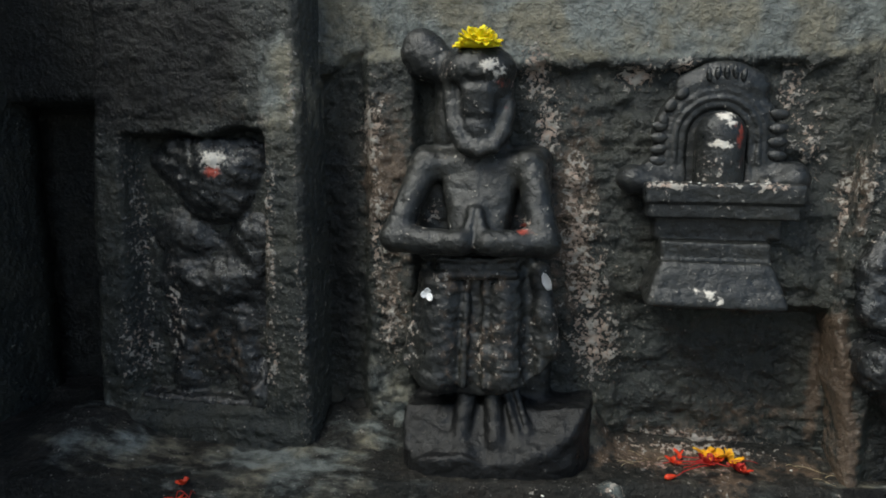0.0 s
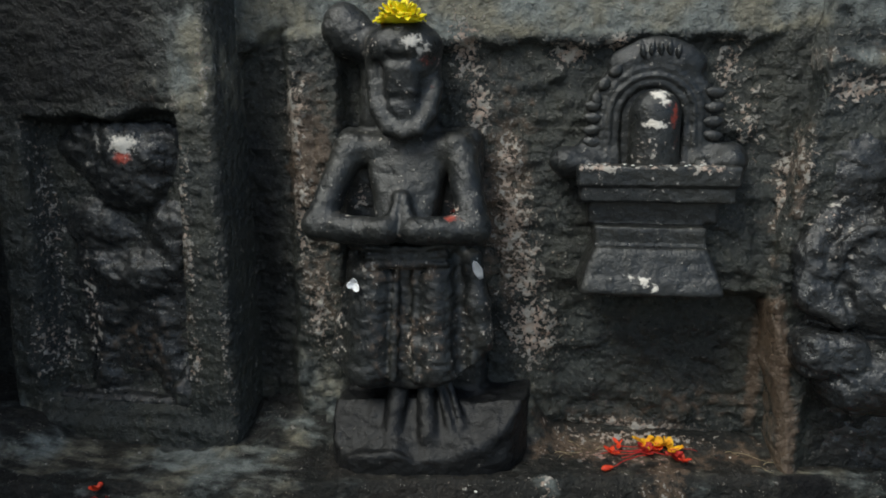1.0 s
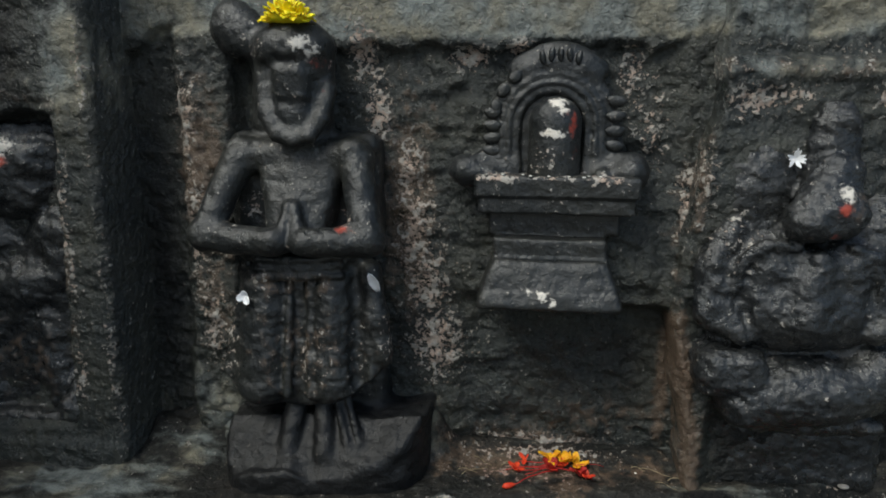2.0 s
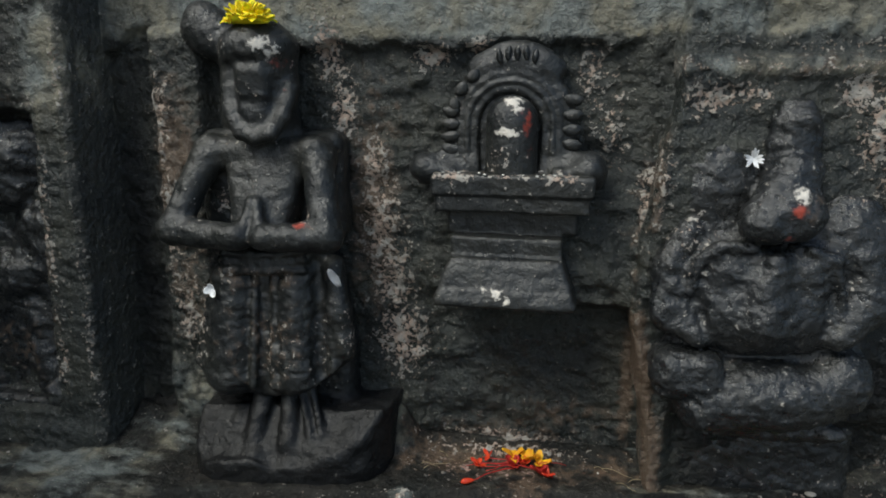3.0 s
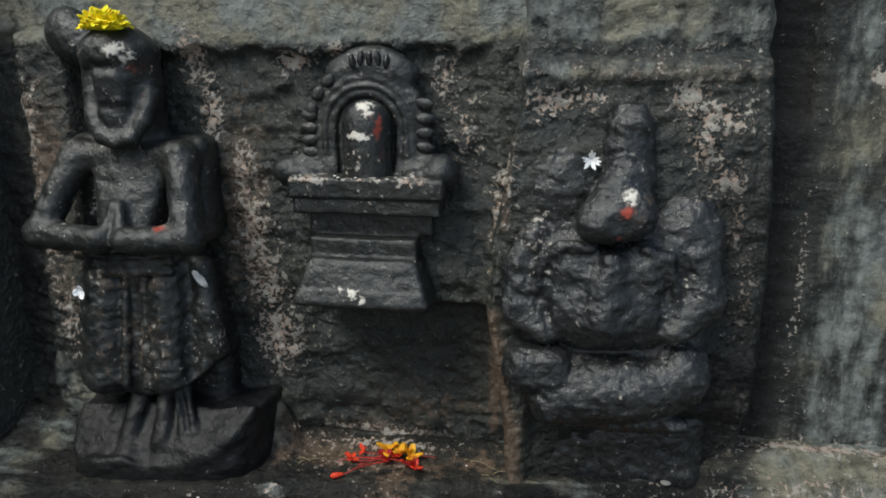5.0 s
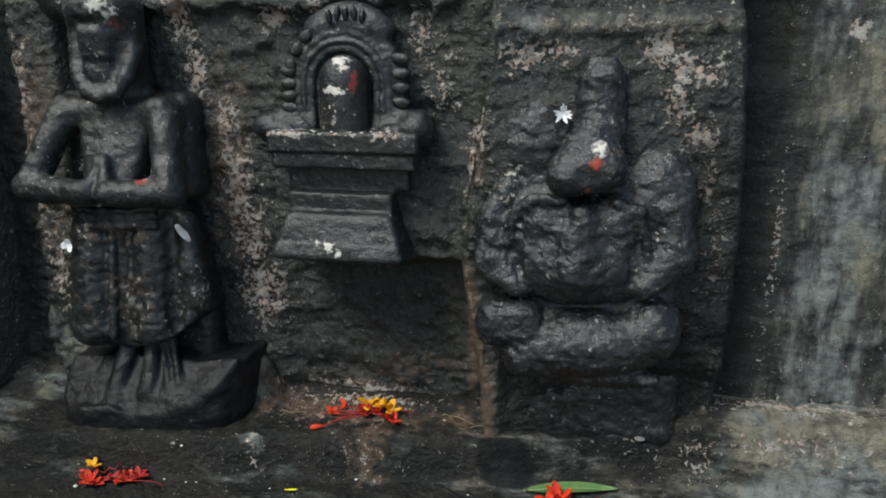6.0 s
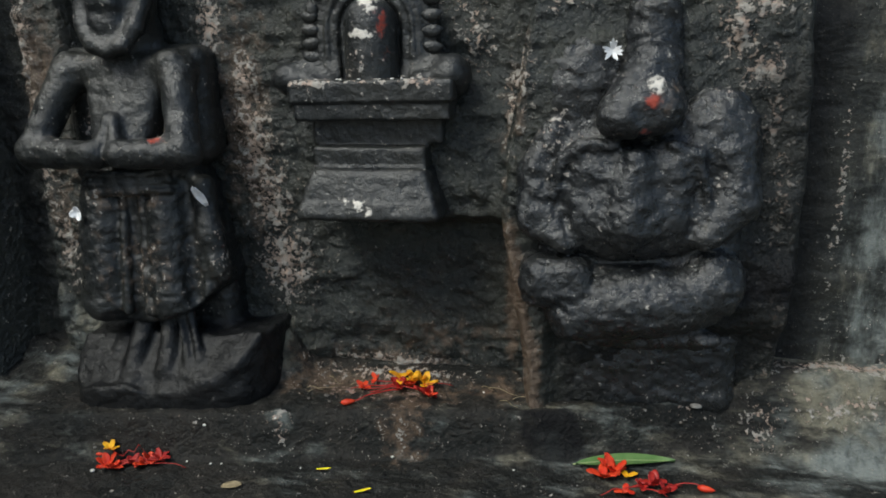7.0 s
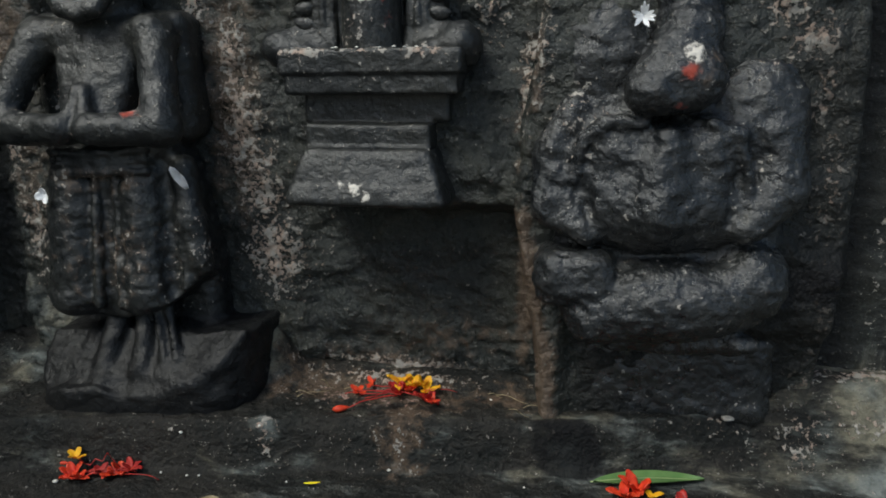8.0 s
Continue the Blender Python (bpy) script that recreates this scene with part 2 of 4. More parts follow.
def pitted(x, z, y, amp, seed, s=26.0):
    p = np.stack([x, 0 * x + seed * 3.1, z], -1)
    rough = fbm(p, (s * 0.75, 1, s * 1.25), 5, seed)
    lumps = np.abs(vnoise(p, (s * 1.6, 1, s * 2.6), seed + 5)) + 0.6 * np.abs(vnoise(p, (s * 3.1, 1, s * 4.9), seed + 7))
    return y - amp * rough - amp * 1.1 * (lumps - 0.5)


def back_wall(x, z):
    p = np.stack([x, 0 * x, z], -1)
    y = 1.016 + 0.004 * vnoise(p, (5, 1, 5), 2)
    y = y + 0.016 * sstep(0.265, 0.245, z) * sstep(0.13, 0.17, x)
    jag = 0.604 + 0.035 * np.exp(-((x + 0.22) / 0.09) ** 2) - 0.02 * sstep(-0.28, -0.33, x) + 0.014 * fbm(np.stack([x, 0 * x, 0 * x], -1), (24, 1, 1), 4, 4)
    up = sstep(-0.004, 0.004, z - jag)
    ridge = sstep(-0.275, -0.245, x + 0.012 * vnoise(p, (1, 1, 14), 6)) * sstep(-0.16, -0.18, x)
    y = y - 0.036 * ridge * (1 - up)
    wob = 0.012 * fbm(p, (22, 1, 22), 3, 8)
    lump = sstep(0.31, 0.345, x) * sstep(0.435, 0.40, z + wob) * sstep(0.235, 0.268, z + 0.5 * wob + 0.10 * np.maximum(0.40 - x, 0))
    y = y - (0.030 + 0.010 * fbm(p, (14, 1, 14), 3, 2)) * lump
    seam = sstep(0.425, 0.45, x) * sstep(0.24, 0.28, z + wob)
    y = y - 0.008 * seam
    y = pitted(x, z, y, 0.0062, 1)
    return x, y * (1 - up) + up * (1.002 + 0.003 * fbm(p, (9, 1, 16), 4, 11)), z


def back_stains(v):
    x, z = v[:, 0], v[:, 2]
    upper = sstep(0.60, 0.625, z)
    return {
        "lime": 1.18 * spots(v, [(-0.238, 0.51, 0.03, 0.06, 0.62), (-0.232, 0.37, 0.02, 0.12, 0.5), (-0.21, 0.22, 0.025, 0.09, 0.5), (0.012, 0.6, 0.025, 0.05, 0.66),
                          (0.03, 0.51, 0.022, 0.07, 0.62), (0.075, 0.43, 0.022, 0.06, 0.62), (0.08, 0.35, 0.035, 0.09, 0.6), (0.10, 0.27, 0.04, 0.07, 0.56),
                          (0.115, 0.18, 0.045, 0.06, 0.68), (0.158, 0.59, 0.03, 0.018, 0.72), (0.222, 0.602, 0.02, 0.014, 0.6), (0.40, 0.50, 0.03, 0.07, 0.42),
                          (0.27, 0.02, 0.11, 0.016, 0.66), (0.45, 0.40, 0.012, 0.06, 0.66), (0.37, 0.57, 0.02, 0.05, 0.5)]),
        # near-black upright strip next to the west block
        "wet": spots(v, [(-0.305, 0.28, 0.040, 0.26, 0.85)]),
        "dust": np.maximum(upper * (0.82 + 0.3 * np.exp(-((x - 0.13) / 0.16) ** 2)), spots(v, [(-0.22, 0.07, 0.045, 0.05, 0.95), (0.095, 0.064, 0.035, 0.04, 0.95), (-0.32, 0.03, 0.05, 0.05, 0.5)])),
        "brown": spots(v, [(0.447, 0.14, 0.014, 0.13, 0.95), (0.26, 0.02, 0.14, 0.04, 0.6), (0.36, 0.07, 0.09, 0.04, 0.5), (0.07, 0.38, 0.05, 0.20, 0.75), (-0.225, 0.45, 0.05, 0.12, 0.9), (-0.21, 0.25, 0.04, 0.1, 0.6), (0.45, 0.38, 0.02, 0.1, 0.6)]),
    }


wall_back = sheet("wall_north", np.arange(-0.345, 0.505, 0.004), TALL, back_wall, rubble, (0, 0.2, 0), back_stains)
tagged(wall_back, "dark weathered stone wall recess with lime crust and plaster above", "wall")


EDGE_Z = [0.0, 0.067, 0.152, 0.242, 0.353, 0.443, 0.536, 0.604, 0.67]
EDGE_X = [0.47, 0.468, 0.453, 0.437, 0.444, 0.459, 0.474, 0.472, 0.479]


def right_block(u, z):
    xl = np.interp(z, EDGE_Z, EDGE_X)
    xr = np.interp(z, [0.0, 0.15, 0.2, 0.33, 0.47, 0.585, 0.7], [0.800, 0.798, 0.800, 0.800, 0.790, 0.775, 0.772])
    w = 0.004 * vnoise(np.stack([0 * z, 0 * z, z], -1), (1, 1, 25), 3)
    x = xl + w + u * (xr - xl)
    p = np.stack([x, 0 * x, z], -1)
    y = 0.962 + 0.045 * np.maximum(x - 0.5, 0) + 0.02 * sstep(0.14, 0.03, z) * sstep(0.6, 0.8, x) + 0.004 * vnoise(p, (6, 1, 6), 1)
    y = y + 0.022 * sstep(0.135, 0.095, z) * sstep(0.485, 0.515, x)
    edge = np.minimum(x - xl, xr - x)
    y = y + 0.014 * (1 - sstep(0.0, 0.010, edge)) ** 2 - 0.003 * np.exp(-((x - xl - 0.008) / 0.007) ** 2)
    line = z - 0.575 - 0.004 * vnoise(p, (14, 1, 1), 3)
    y = y - 0.007 * np.exp(-(line / 0.013) ** 2) + 0.012 * sstep(0.012, 0.02, line)
    return x, pitted(x, z, y, 0.0048, 2), z


def right_stains(v):
    x, z = v[:, 0], v[:, 2]
    rim = np.exp(-((x - np.interp(z, EDGE_Z, EDGE_X) - 0.004) / 0.008) ** 2) * sstep(0.56, 0.45, z) * (0.55 + 0.45 * vnoise(v, (1, 1, 18), 5))
    band = np.exp(-((z - 0.575) / 0.016) ** 2)
    low_rim = np.exp(-((x - np.interp(z, EDGE_Z, EDGE_X) - 0.009) / 0.015) ** 2) * sstep(0.29, 0.24, z)
    return {
        "lime": np.maximum(spots(v, [(0.515, 0.538, 0.035, 0.022, 0.78), (0.56, 0.545, 0.03, 0.02, 0.6), (0.68, 0.545, 0.03, 0.03, 0.72), (0.72, 0.52, 0.045, 0.03, 0.74), (0.705, 0.49, 0.025, 0.04, 0.72),
                                     (0.735, 0.445, 0.03, 0.025, 0.74), (0.752, 0.39, 0.016, 0.05, 0.6), (0.77, 0.29, 0.02, 0.1, 0.42), (0.78, 0.14, 0.02, 0.08, 0.45), (0.465, 0.43, 0.012, 0.08, 0.45),
                                     (0.79, 0.04, 0.025, 0.025, 0.6), (0.66, 0.60, 0.12, 0.012, 0.3)]), np.maximum(0.30 * band, 0.40 * rim * sstep(0.2, 0.28, z))),
        # near black low down behind the legs and along the east margin
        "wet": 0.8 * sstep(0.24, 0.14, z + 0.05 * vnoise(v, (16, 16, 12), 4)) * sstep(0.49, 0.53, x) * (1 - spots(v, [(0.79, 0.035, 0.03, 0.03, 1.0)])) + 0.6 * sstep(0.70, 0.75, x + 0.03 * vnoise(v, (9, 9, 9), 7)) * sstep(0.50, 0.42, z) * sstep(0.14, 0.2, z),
        "dust": np.maximum.reduce([0.62 * band, sstep(0.6, 0.62, z) * (0.52 + 0.3 * np.exp(-((x - 0.6) / 0.08) ** 2)), spots(v, [(0.785, 0.035, 0.025, 0.03, 0.7), (0.80, 0.3, 0.012, 0.3, 0.3)])]),
        "brown": np.maximum(spots(v, [(0.448, 0.13, 0.012, 0.13, 0.9), (0.46, 0.42, 0.01, 0.12, 0.6)]), np.maximum.reduce([0.5 * band, 0.9 * rim, 1.0 * low_rim])),
    }


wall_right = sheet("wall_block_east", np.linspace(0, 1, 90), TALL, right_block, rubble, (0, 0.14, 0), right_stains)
tagged(wall_right, "proud dark stone block with crusted edges and a pale joint", "wall")


def left_block(u, z):
    xl = np.interp(z, [0, 0.34, 0.67], [-0.715, -0.70, -0.672])
    x = xl + u * (-0.331 - xl)
    p = np.stack([x, 0 * x, z], -1)
    lean = 0.04 * (z - 0.5)
    roof = 0.503 + 0.009 * sstep(-0.50, -0.42, x) * sstep(-0.385, -0.40, x) + 0.006 * vnoise(p, (20, 1, 1), 5)
    hole = sstep(-0.640, -0.622, x - lean) * sstep(-0.386, -0.402, x - lean) * sstep(roof + 0.006, roof - 0.006, z) * sstep(0.05, 0.075, z)
    y = 0.914 + 0.040 * hole + 0.003 * vnoise(p, (6, 1, 6), 4)
    y = y + 0.010 * (1 - sstep(0, 0.014, np.minimum(-0.331 - x, x - xl))) ** 2
    y = y - 0.012 * sstep(0.045, 0.03, z)
    return x, pitted(x, z, y, 0.0035, 3), z


def left_stains(v):
    x, z = v[:, 0], v[:, 2]
    return {
        "lime": spots(v, [(-0.345, 0.56, 0.014, 0.05, 0.5), (-0.385, 0.35, 0.012, 0.16, 0.5), (-0.63, 0.35, 0.012, 0.2, 0.45), (-0.34, 0.2, 0.008, 0.25, 0.42), (-0.64, 0.15, 0.03, 0.08, 0.48), (-0.39, 0.15, 0.015, 0.05, 0.55)]),
        # blackened above the niche, except near the east edge
        "wet": 0.9 * sstep(0.48, 0.56, z + 0.02 * vnoise(v, (10, 10, 10), 2)) * sstep(-0.39, -0.45, x),
        "dust": np.maximum(sstep(0.53, 0.56, z) * 0.05, spots(v, [(-0.36, 0.57, 0.045, 0.09, 0.95), (-0.40, 0.55, 0.08, 0.02, 0.5), (-0.69, 0.03, 0.07, 0.07, 0.62), (-0.70, 0.17, 0.008, 0.06, 0.7), (-0.695, 0.34, 0.004, 0.06, 0.7), (-0.41, 0.09, 0.04, 0.012, 0.5)])),
        "brown": spots(v, [(-0.4, 0.3, 0.02, 0.2, 0.5), (-0.45, 0.54, 0.1, 0.02, 0.4)]),
    }


wall_left = sheet("wall_block_west", np.linspace(0, 1, 97), TALL, left_block, rubble, (0, 0.2, 0), left_stains)
tagged(wall_left, "proud black stone pillar block with a carved niche", "wall")


def far_left(x, z):
    p = np.stack([x, 0 * x, z], -1)
    y = 0.985 + 0.10 * sstep(0.56, 0.54, z + 0.01 * vnoise(p, (12, 1, 1), 2))
    return x, pitted(x, z, y, 0.004, 5), z


# evenly blackened over its whole face
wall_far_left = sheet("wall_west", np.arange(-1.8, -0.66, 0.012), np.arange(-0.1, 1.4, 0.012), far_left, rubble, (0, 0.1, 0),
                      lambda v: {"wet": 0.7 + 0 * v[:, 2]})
tagged(wall_far_left, "black stone wall with a deep dark recess", "wall")


def far_right(x, z):
    p = np.stack([x, 0 * x, z], -1)
    y = 1.062 + 0.006 * vnoise(p, (7, 1, 3), 2) + 0.02 * sstep(0.5, 0.53, z) * sstep(0.86, 0.84, x)
    return x, pitted(x, z, y, 0.0028, 6, 18), z


def far_right_stains(v):
    x, z = v[:, 0], v[:, 2]
    # near-black strip along the edge that meets the proud block
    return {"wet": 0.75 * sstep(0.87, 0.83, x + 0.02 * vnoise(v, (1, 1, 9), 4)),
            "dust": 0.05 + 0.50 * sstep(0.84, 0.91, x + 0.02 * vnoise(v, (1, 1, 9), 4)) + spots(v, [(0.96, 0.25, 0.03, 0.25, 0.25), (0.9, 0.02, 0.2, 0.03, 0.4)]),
            "lime": spots(v, [(0.865, 0.3, 0.006, 0.12, 0.5), (0.93, 0.57, 0.012, 0.014, 1.1), (1.0, 0.03, 0.18, 0.03, 0.6)])}


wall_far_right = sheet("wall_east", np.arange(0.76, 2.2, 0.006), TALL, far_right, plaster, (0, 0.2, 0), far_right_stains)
tagged(wall_far_right, "grey plastered wall with pale vertical water streaks", "wall")



# unseen wall, added to block light and darken the west end
def shade_wall_face(y, z):
    x = -0.90 + 0 * y
    return pitted(y, z, x, -0.005, 7), y, z


shade_wall = sheet("shade_wall_west", np.arange(1.05, -1.2, -0.03), np.arange(-0.8, 1.15, 0.03), shade_wall_face, rubble, (-0.3, 0, 0))
tagged(shade_wall, "unseen dark stone side wall added to shade the west end", "wall")

# ---- ledge and ground ----


def ledge_face(x, y):
    p = np.stack([x, y, 0 * x], -1)
    lip = 0.862 + 0.174 * np.minimum(x, 0.8) + 0.005 * vnoise(p, (9, 0.01, 1), 3)
    low = -0.058 - 0.03 * np.clip(lip - y, 0, 1)
    high = 0.003 + 0.018 * sstep(0.985, 1.03, y) + 0.028 * sstep(0.70, 0.80, x) * sstep(0.95, 1.0, y)
    soft = 1 + 2.5 * sstep(0.7, 0.85, x)
    z = low + (high - low) * sstep(-0.014 * soft, 0.008 * soft, y - lip)
    z = z + 0.036 * np.exp(-((x + 0.26) / 0.10) ** 2 - ((y - 1.0) / 0.07) ** 2) * (1 + 0.8 * fbm(p, 20, 3, 9)) + 0.05 * np.exp(-((x + 0.72) / 0.1) ** 2 - ((y - 0.9) / 0.08) ** 2)
    z = z + 0.075 * np.exp(-((x - 0.105) / 0.032) ** 2 - ((y - 1.005) / 0.028) ** 2)
    z = z + 0.0034 * fbm(p, 40, 5, 4) + 0.002 * vnoise(p, 8, 1)
    return x, y, z


def ledge_stains(v):
    x, y = v[:, 0], v[:, 1]
    return {
        "dust": np.maximum.reduce([0.10 + 0.12 * sstep(-0.05, 0.2, x) + 0.20 * sstep(0.40, 0.5, x) + 0.12 * vnoise(v, (14, 14, 14), 6), (0.50 * sstep(0.70, 0.84, x) + 0.35 * sstep(0.8, 0.9, x)) * sstep(0.86, 0.98, y),
                                   spots(v, [(-0.36, 0.86, 0.16, 0.08, 0.85), (-0.60, 0.84, 0.16, 0.07, 0.7), (-0.25, 0.95, 0.07, 0.05, 0.66), (0.14, 0.895, 0.03, 0.018, 0.7), (0.55, 0.92, 0.08, 0.012, 0.55), (-0.70, 0.88, 0.08, 0.06, 0.5), (-0.15, 0.84, 0.08, 0.02, 0.34),
                                             (0.10, 0.865, 0.2, 0.004, 0.45), (0.10, 0.995, 0.035, 0.03, 1.0)], 0, 1)]),
        "red": spots(v, [(0.24, 0.97, 0.12, 0.035, 0.36), (0.40, 0.985, 0.06, 0.03, 0.25)], 0, 1),
        "lime": spots(v, [(0.27, 1.010, 0.12, 0.016, 0.62), (0.23, 0.972, 0.09, 0.03, 0.46), (0.14, 0.89, 0.025, 0.012, 0.45), (0.31, 0.92, 0.03, 0.03, 0.28), (0.92, 1.04, 0.14, 0.018, 0.75), (0.92, 1.0, 0.12, 0.010, 0.5), (0.70, 0.985, 0.1, 0.008, 0.28), (0.785, 0.995, 0.03, 0.02, 0.45)], 0, 1),
        "brown": spots(v, [(0.25, 0.985, 0.16, 0.04, 0.95), (0.31, 0.93, 0.035, 0.05, 0.75), (0.43, 0.99, 0.05, 0.04, 0.7), (0.13, 0.97, 0.06, 0.03, 0.6), (0.55, 0.92, 0.08, 0.012, 0.5)], 0, 1),
        # the oval wet stain on the ledge
        "wet": (7 * (spots(v, [(0.508, 0.944, 0.048, 0.021, 1.0)], 0, 1) - 0.36)).clip(0, 1),
    }


ledge = sheet("ledge_floor", np.concatenate([np.arange(-1.8, -0.8, 0.03), np.arange(-0.8, 1.2, 0.005), np.arange(1.2, 2.2, 0.03)]),
              np.concatenate([np.arange(0.35, 0.74, 0.02), np.arange(0.74, 1.1, 0.0045), np.arange(1.1, 1.24, 0.03)]), ledge_face, floor_mat, (0, 0, -0.7), ledge_stains)
tagged(ledge, "worn dark stone ledge with grey plaster patches", "ledge")
ground_m = bmesh.new()
bmesh.ops.create_grid(ground_m, x_segments=8, y_segments=8, size=40)
ground_mat = plain("courtyard_paving", (0.16, 0.15, 0.13), (0.22, 0.20, 0.18), 0.8, 3)
ground = tagged(part("ground", ground_m, ground_mat, None), "worn grey stone courtyard paving", "ground", kind="structure")
ground.location = (0, 0, -0.8)

# ---- standing figure ----


def strand(p, points, r, k=0.004):
    """A rounded cord through points."""
    d = None
    for a, b in zip(points[:-1], points[1:]):
        c = cap(p, a, b, r)
        d = c if d is None else smin(d, c, k)
    return d


def standing(p):
    x, y, z = p[..., 0], p[..., 1], p[..., 2]
    # head: a smooth cap over a flat face, framed by a thick beard band
    skull = smin(ell(p, (-0.069, 0.972, 0.556), (0.051, 0.040, 0.078)), ell(p, (-0.069, 0.962, 0.598), (0.054, 0.046, 0.036)), 0.016)
    nose = rbox(p, (-0.066, 0.942, 0.554), (0.023, 0.020, 0.025), 0.011)
    head = smin(skull, nose, 0.011)
    head = smin(head, ell(p, (-0.074, 0.938, 0.508), (0.030, 0.014, 0.024)), 0.016)
    head = smax(head, -cap(p, (-0.094, 0.920, 0.578), (-0.060, 0.919, 0.580), 0.0045), 0.007)
    head = smax(head, -cap(p, (-0.092, 0.922, 0.531), (-0.056, 0.918, 0.527), 0.0050), 0.007)
    head = smax(head, -cap(p, (-0.034, 0.914, 0.580), (-0.034, 0.912, 0.492), 0.012), 0.010)
    band = strand(p, [(-0.114, 0.958, 0.585), (-0.112, 0.950, 0.545), (-0.104, 0.940, 0.512), (-0.088, 0.931, 0.488), (-0.066, 0.927, 0.480), (-0.044, 0.932, 0.487), (-0.029, 0.942, 0.510), (-0.024, 0.956, 0.545)], 0.0095)
    head = smax(head, -strand(p, [(-0.100, 0.940, 0.575), (-0.098, 0.932, 0.535), (-0.090, 0.924, 0.512), (-0.078, 0.918, 0.500)], 0.004), 0.010)
    head = smin(head, band, 0.014)
    bun = blend(p, 0.03, ell(p, (-0.162, 0.992, 0.626), (0.035, 0.028, 0.038)), ell(p, (-0.128, 0.990, 0.606), (0.026, 0.024, 0.026)))
    locks = cap(p, (-0.122, 0.996, 0.60), (-0.124, 0.998, 0.50), 0.018, 0.022)
    d = smin(smin(head, locks, 0.012), bun, 0.016)
    # chest narrowing like a shield to the joined palms
    t = np.clip((z - 0.355) / 0.105, 0, 1.25)
    off = np.abs(x + 0.066)
    shield = smax(off - (0.042 + 0.022 * t), 0.908 + 0.034 * t + 0.12 * off - y, 0.026)
    shield = smax(smax(shield, z - 0.478, 0.016), 0.335 - z, 0.012)
    shield = smax(shield, y - 1.03, 0.01)
    shield = smax(shield, -cap(p, (-0.060, 0.936, 0.470), (-0.052, 0.896, 0.380), 0.006, 0.005), 0.012)
    shield = smin(shield, smin(cap(p, (-0.076, 0.900, 0.352), (-0.070, 0.916, 0.395), 0.014, 0.007), cap(p, (-0.055, 0.900, 0.352), (-0.061, 0.916, 0.395), 0.014, 0.007), 0.003), 0.014)
    body = smin(shield, rbox(p, (-0.070, 1.000, 0.41), (0.108, 0.030, 0.080), 0.02), 0.010)
    body = smin(body, cap(p, (-0.067, 0.985, 0.455), (-0.067, 0.985, 0.51), 0.040), 0.01)
    for sx, ex, hx in ((-0.150, -0.187, -0.088), (0.008, 0.035, -0.044)):
        arm = smin(cap(p, (sx, 0.960, 0.459), (ex, 0.914, 0.358), 0.0225, 0.0205), cap(p, (ex, 0.916, 0.353), (hx, 0.896, 0.353), 0.0210, 0.0185), 0.012)
        collar = cap(p, (sx, 0.966, 0.458), (-0.067 + 0.4 * (sx + 0.067), 0.966, 0.458), 0.022, 0.022)
        body = smin(body, smin(arm, collar, 0.014), 0.008)
    d = smin(d, body, 0.004)
    # wrapped skirt: belts, two leg swells, a central pleat and a side sash
    k = np.clip((0.325 - z) / 0.17, 0, 1)
    side = np.abs(x + 0.069 + 0.001 * k) - (0.084 + 0.034 * k)
    gown = smax(smax(side, 0.944 - 0.018 * k - y, 0.028), y - 1.04, 0.01)
    gown = smax(gown, z - 0.338, 0.012)
    legs = smin(cap(p, (-0.118, 0.952, 0.275), (-0.126, 0.940, 0.14), 0.034, 0.040), cap(p, (-0.028, 0.952, 0.275), (-0.022, 0.940, 0.14), 0.028, 0.034), 0.004)
    gown = smin(gown, legs, 0.010)
    gown = smin(gown, cap(p, (-0.080, 0.938, 0.300), (-0.084, 0.916, 0.13), 0.0045, 0.0060), 0.008)
    gown = smin(gown, cap(p, (-0.054, 0.938, 0.300), (-0.050, 0.916, 0.13), 0.0045, 0.0060), 0.008)
    gown = smax(gown, -cap(p, (0.010, 0.944, 0.310), (0.016, 0.926, 0.15), 0.010, 0.012), 0.008)
    gown = smin(gown, strand(p, [(0.026, 0.962, 0.300), (0.036, 0.950, 0.24), (0.046, 0.948, 0.182)], 0.016), 0.005)
    for zz, drop in ((0.322, 0.000), (0.309, 0.003), (0.296, 0.006)):
        gown = smin(gown, strand(p, [(-0.152, 0.952, zz - 0.002), (-0.120, 0.926, zz), (-0.060, 0.925, zz + drop), (-0.010, 0.938, zz + 0.004)], 0.0060), 0.004)
    gown = gown + 0.0012 * vnoise(p, (37, 37, 61), 5) + 0.0012 * vnoise(p, (105, 105, 170), 6)
    under = z - np.interp(x, [-0.186, -0.150, -0.110, -0.055, 0.0, 0.062], [0.158, 0.122, 0.112, 0.109, 0.127, 0.172])
    gown = smax(gown, -under, 0.005)
    d = smin(d, gown, 0.004)
    # feet sunk into a sloping block
    low = cap(p, (-0.079, 0.965, 0.13), (-0.085, 0.912, 0.050), 0.017, 0.016)
    low = smin(low, cap(p, (-0.044, 0.958, 0.125), (-0.030, 0.908, 0.044), 0.013, 0.017), 0.005)
    low = smin(low, cap(p, (-0.024, 0.945, 0.125), (0.002, 0.912, 0.060), 0.008, 0.007), 0.003)
    low = smin(low, cap(p, (-0.008, 0.945, 0.122), (0.017, 0.916, 0.064), 0.007, 0.006), 0.003)
    edge = ((np.abs(x + 0.034) / 0.146) ** 4 + (np.abs(y - 1.010 - 0.14 * (x + 0.05)) / 0.136) ** 4) ** (1 / 4)
    lid = 0.70 * (z - (0.032 + 1.00 * np.clip(y - 0.882, 0, 0.058) + 0.050 * (x + 0.05) + 0.008 * vnoise(p, (26, 26, 1), 3)))
    block = smax(smax((edge - 1) * 0.13, lid, 0.006), -0.03 - z, 0.01)
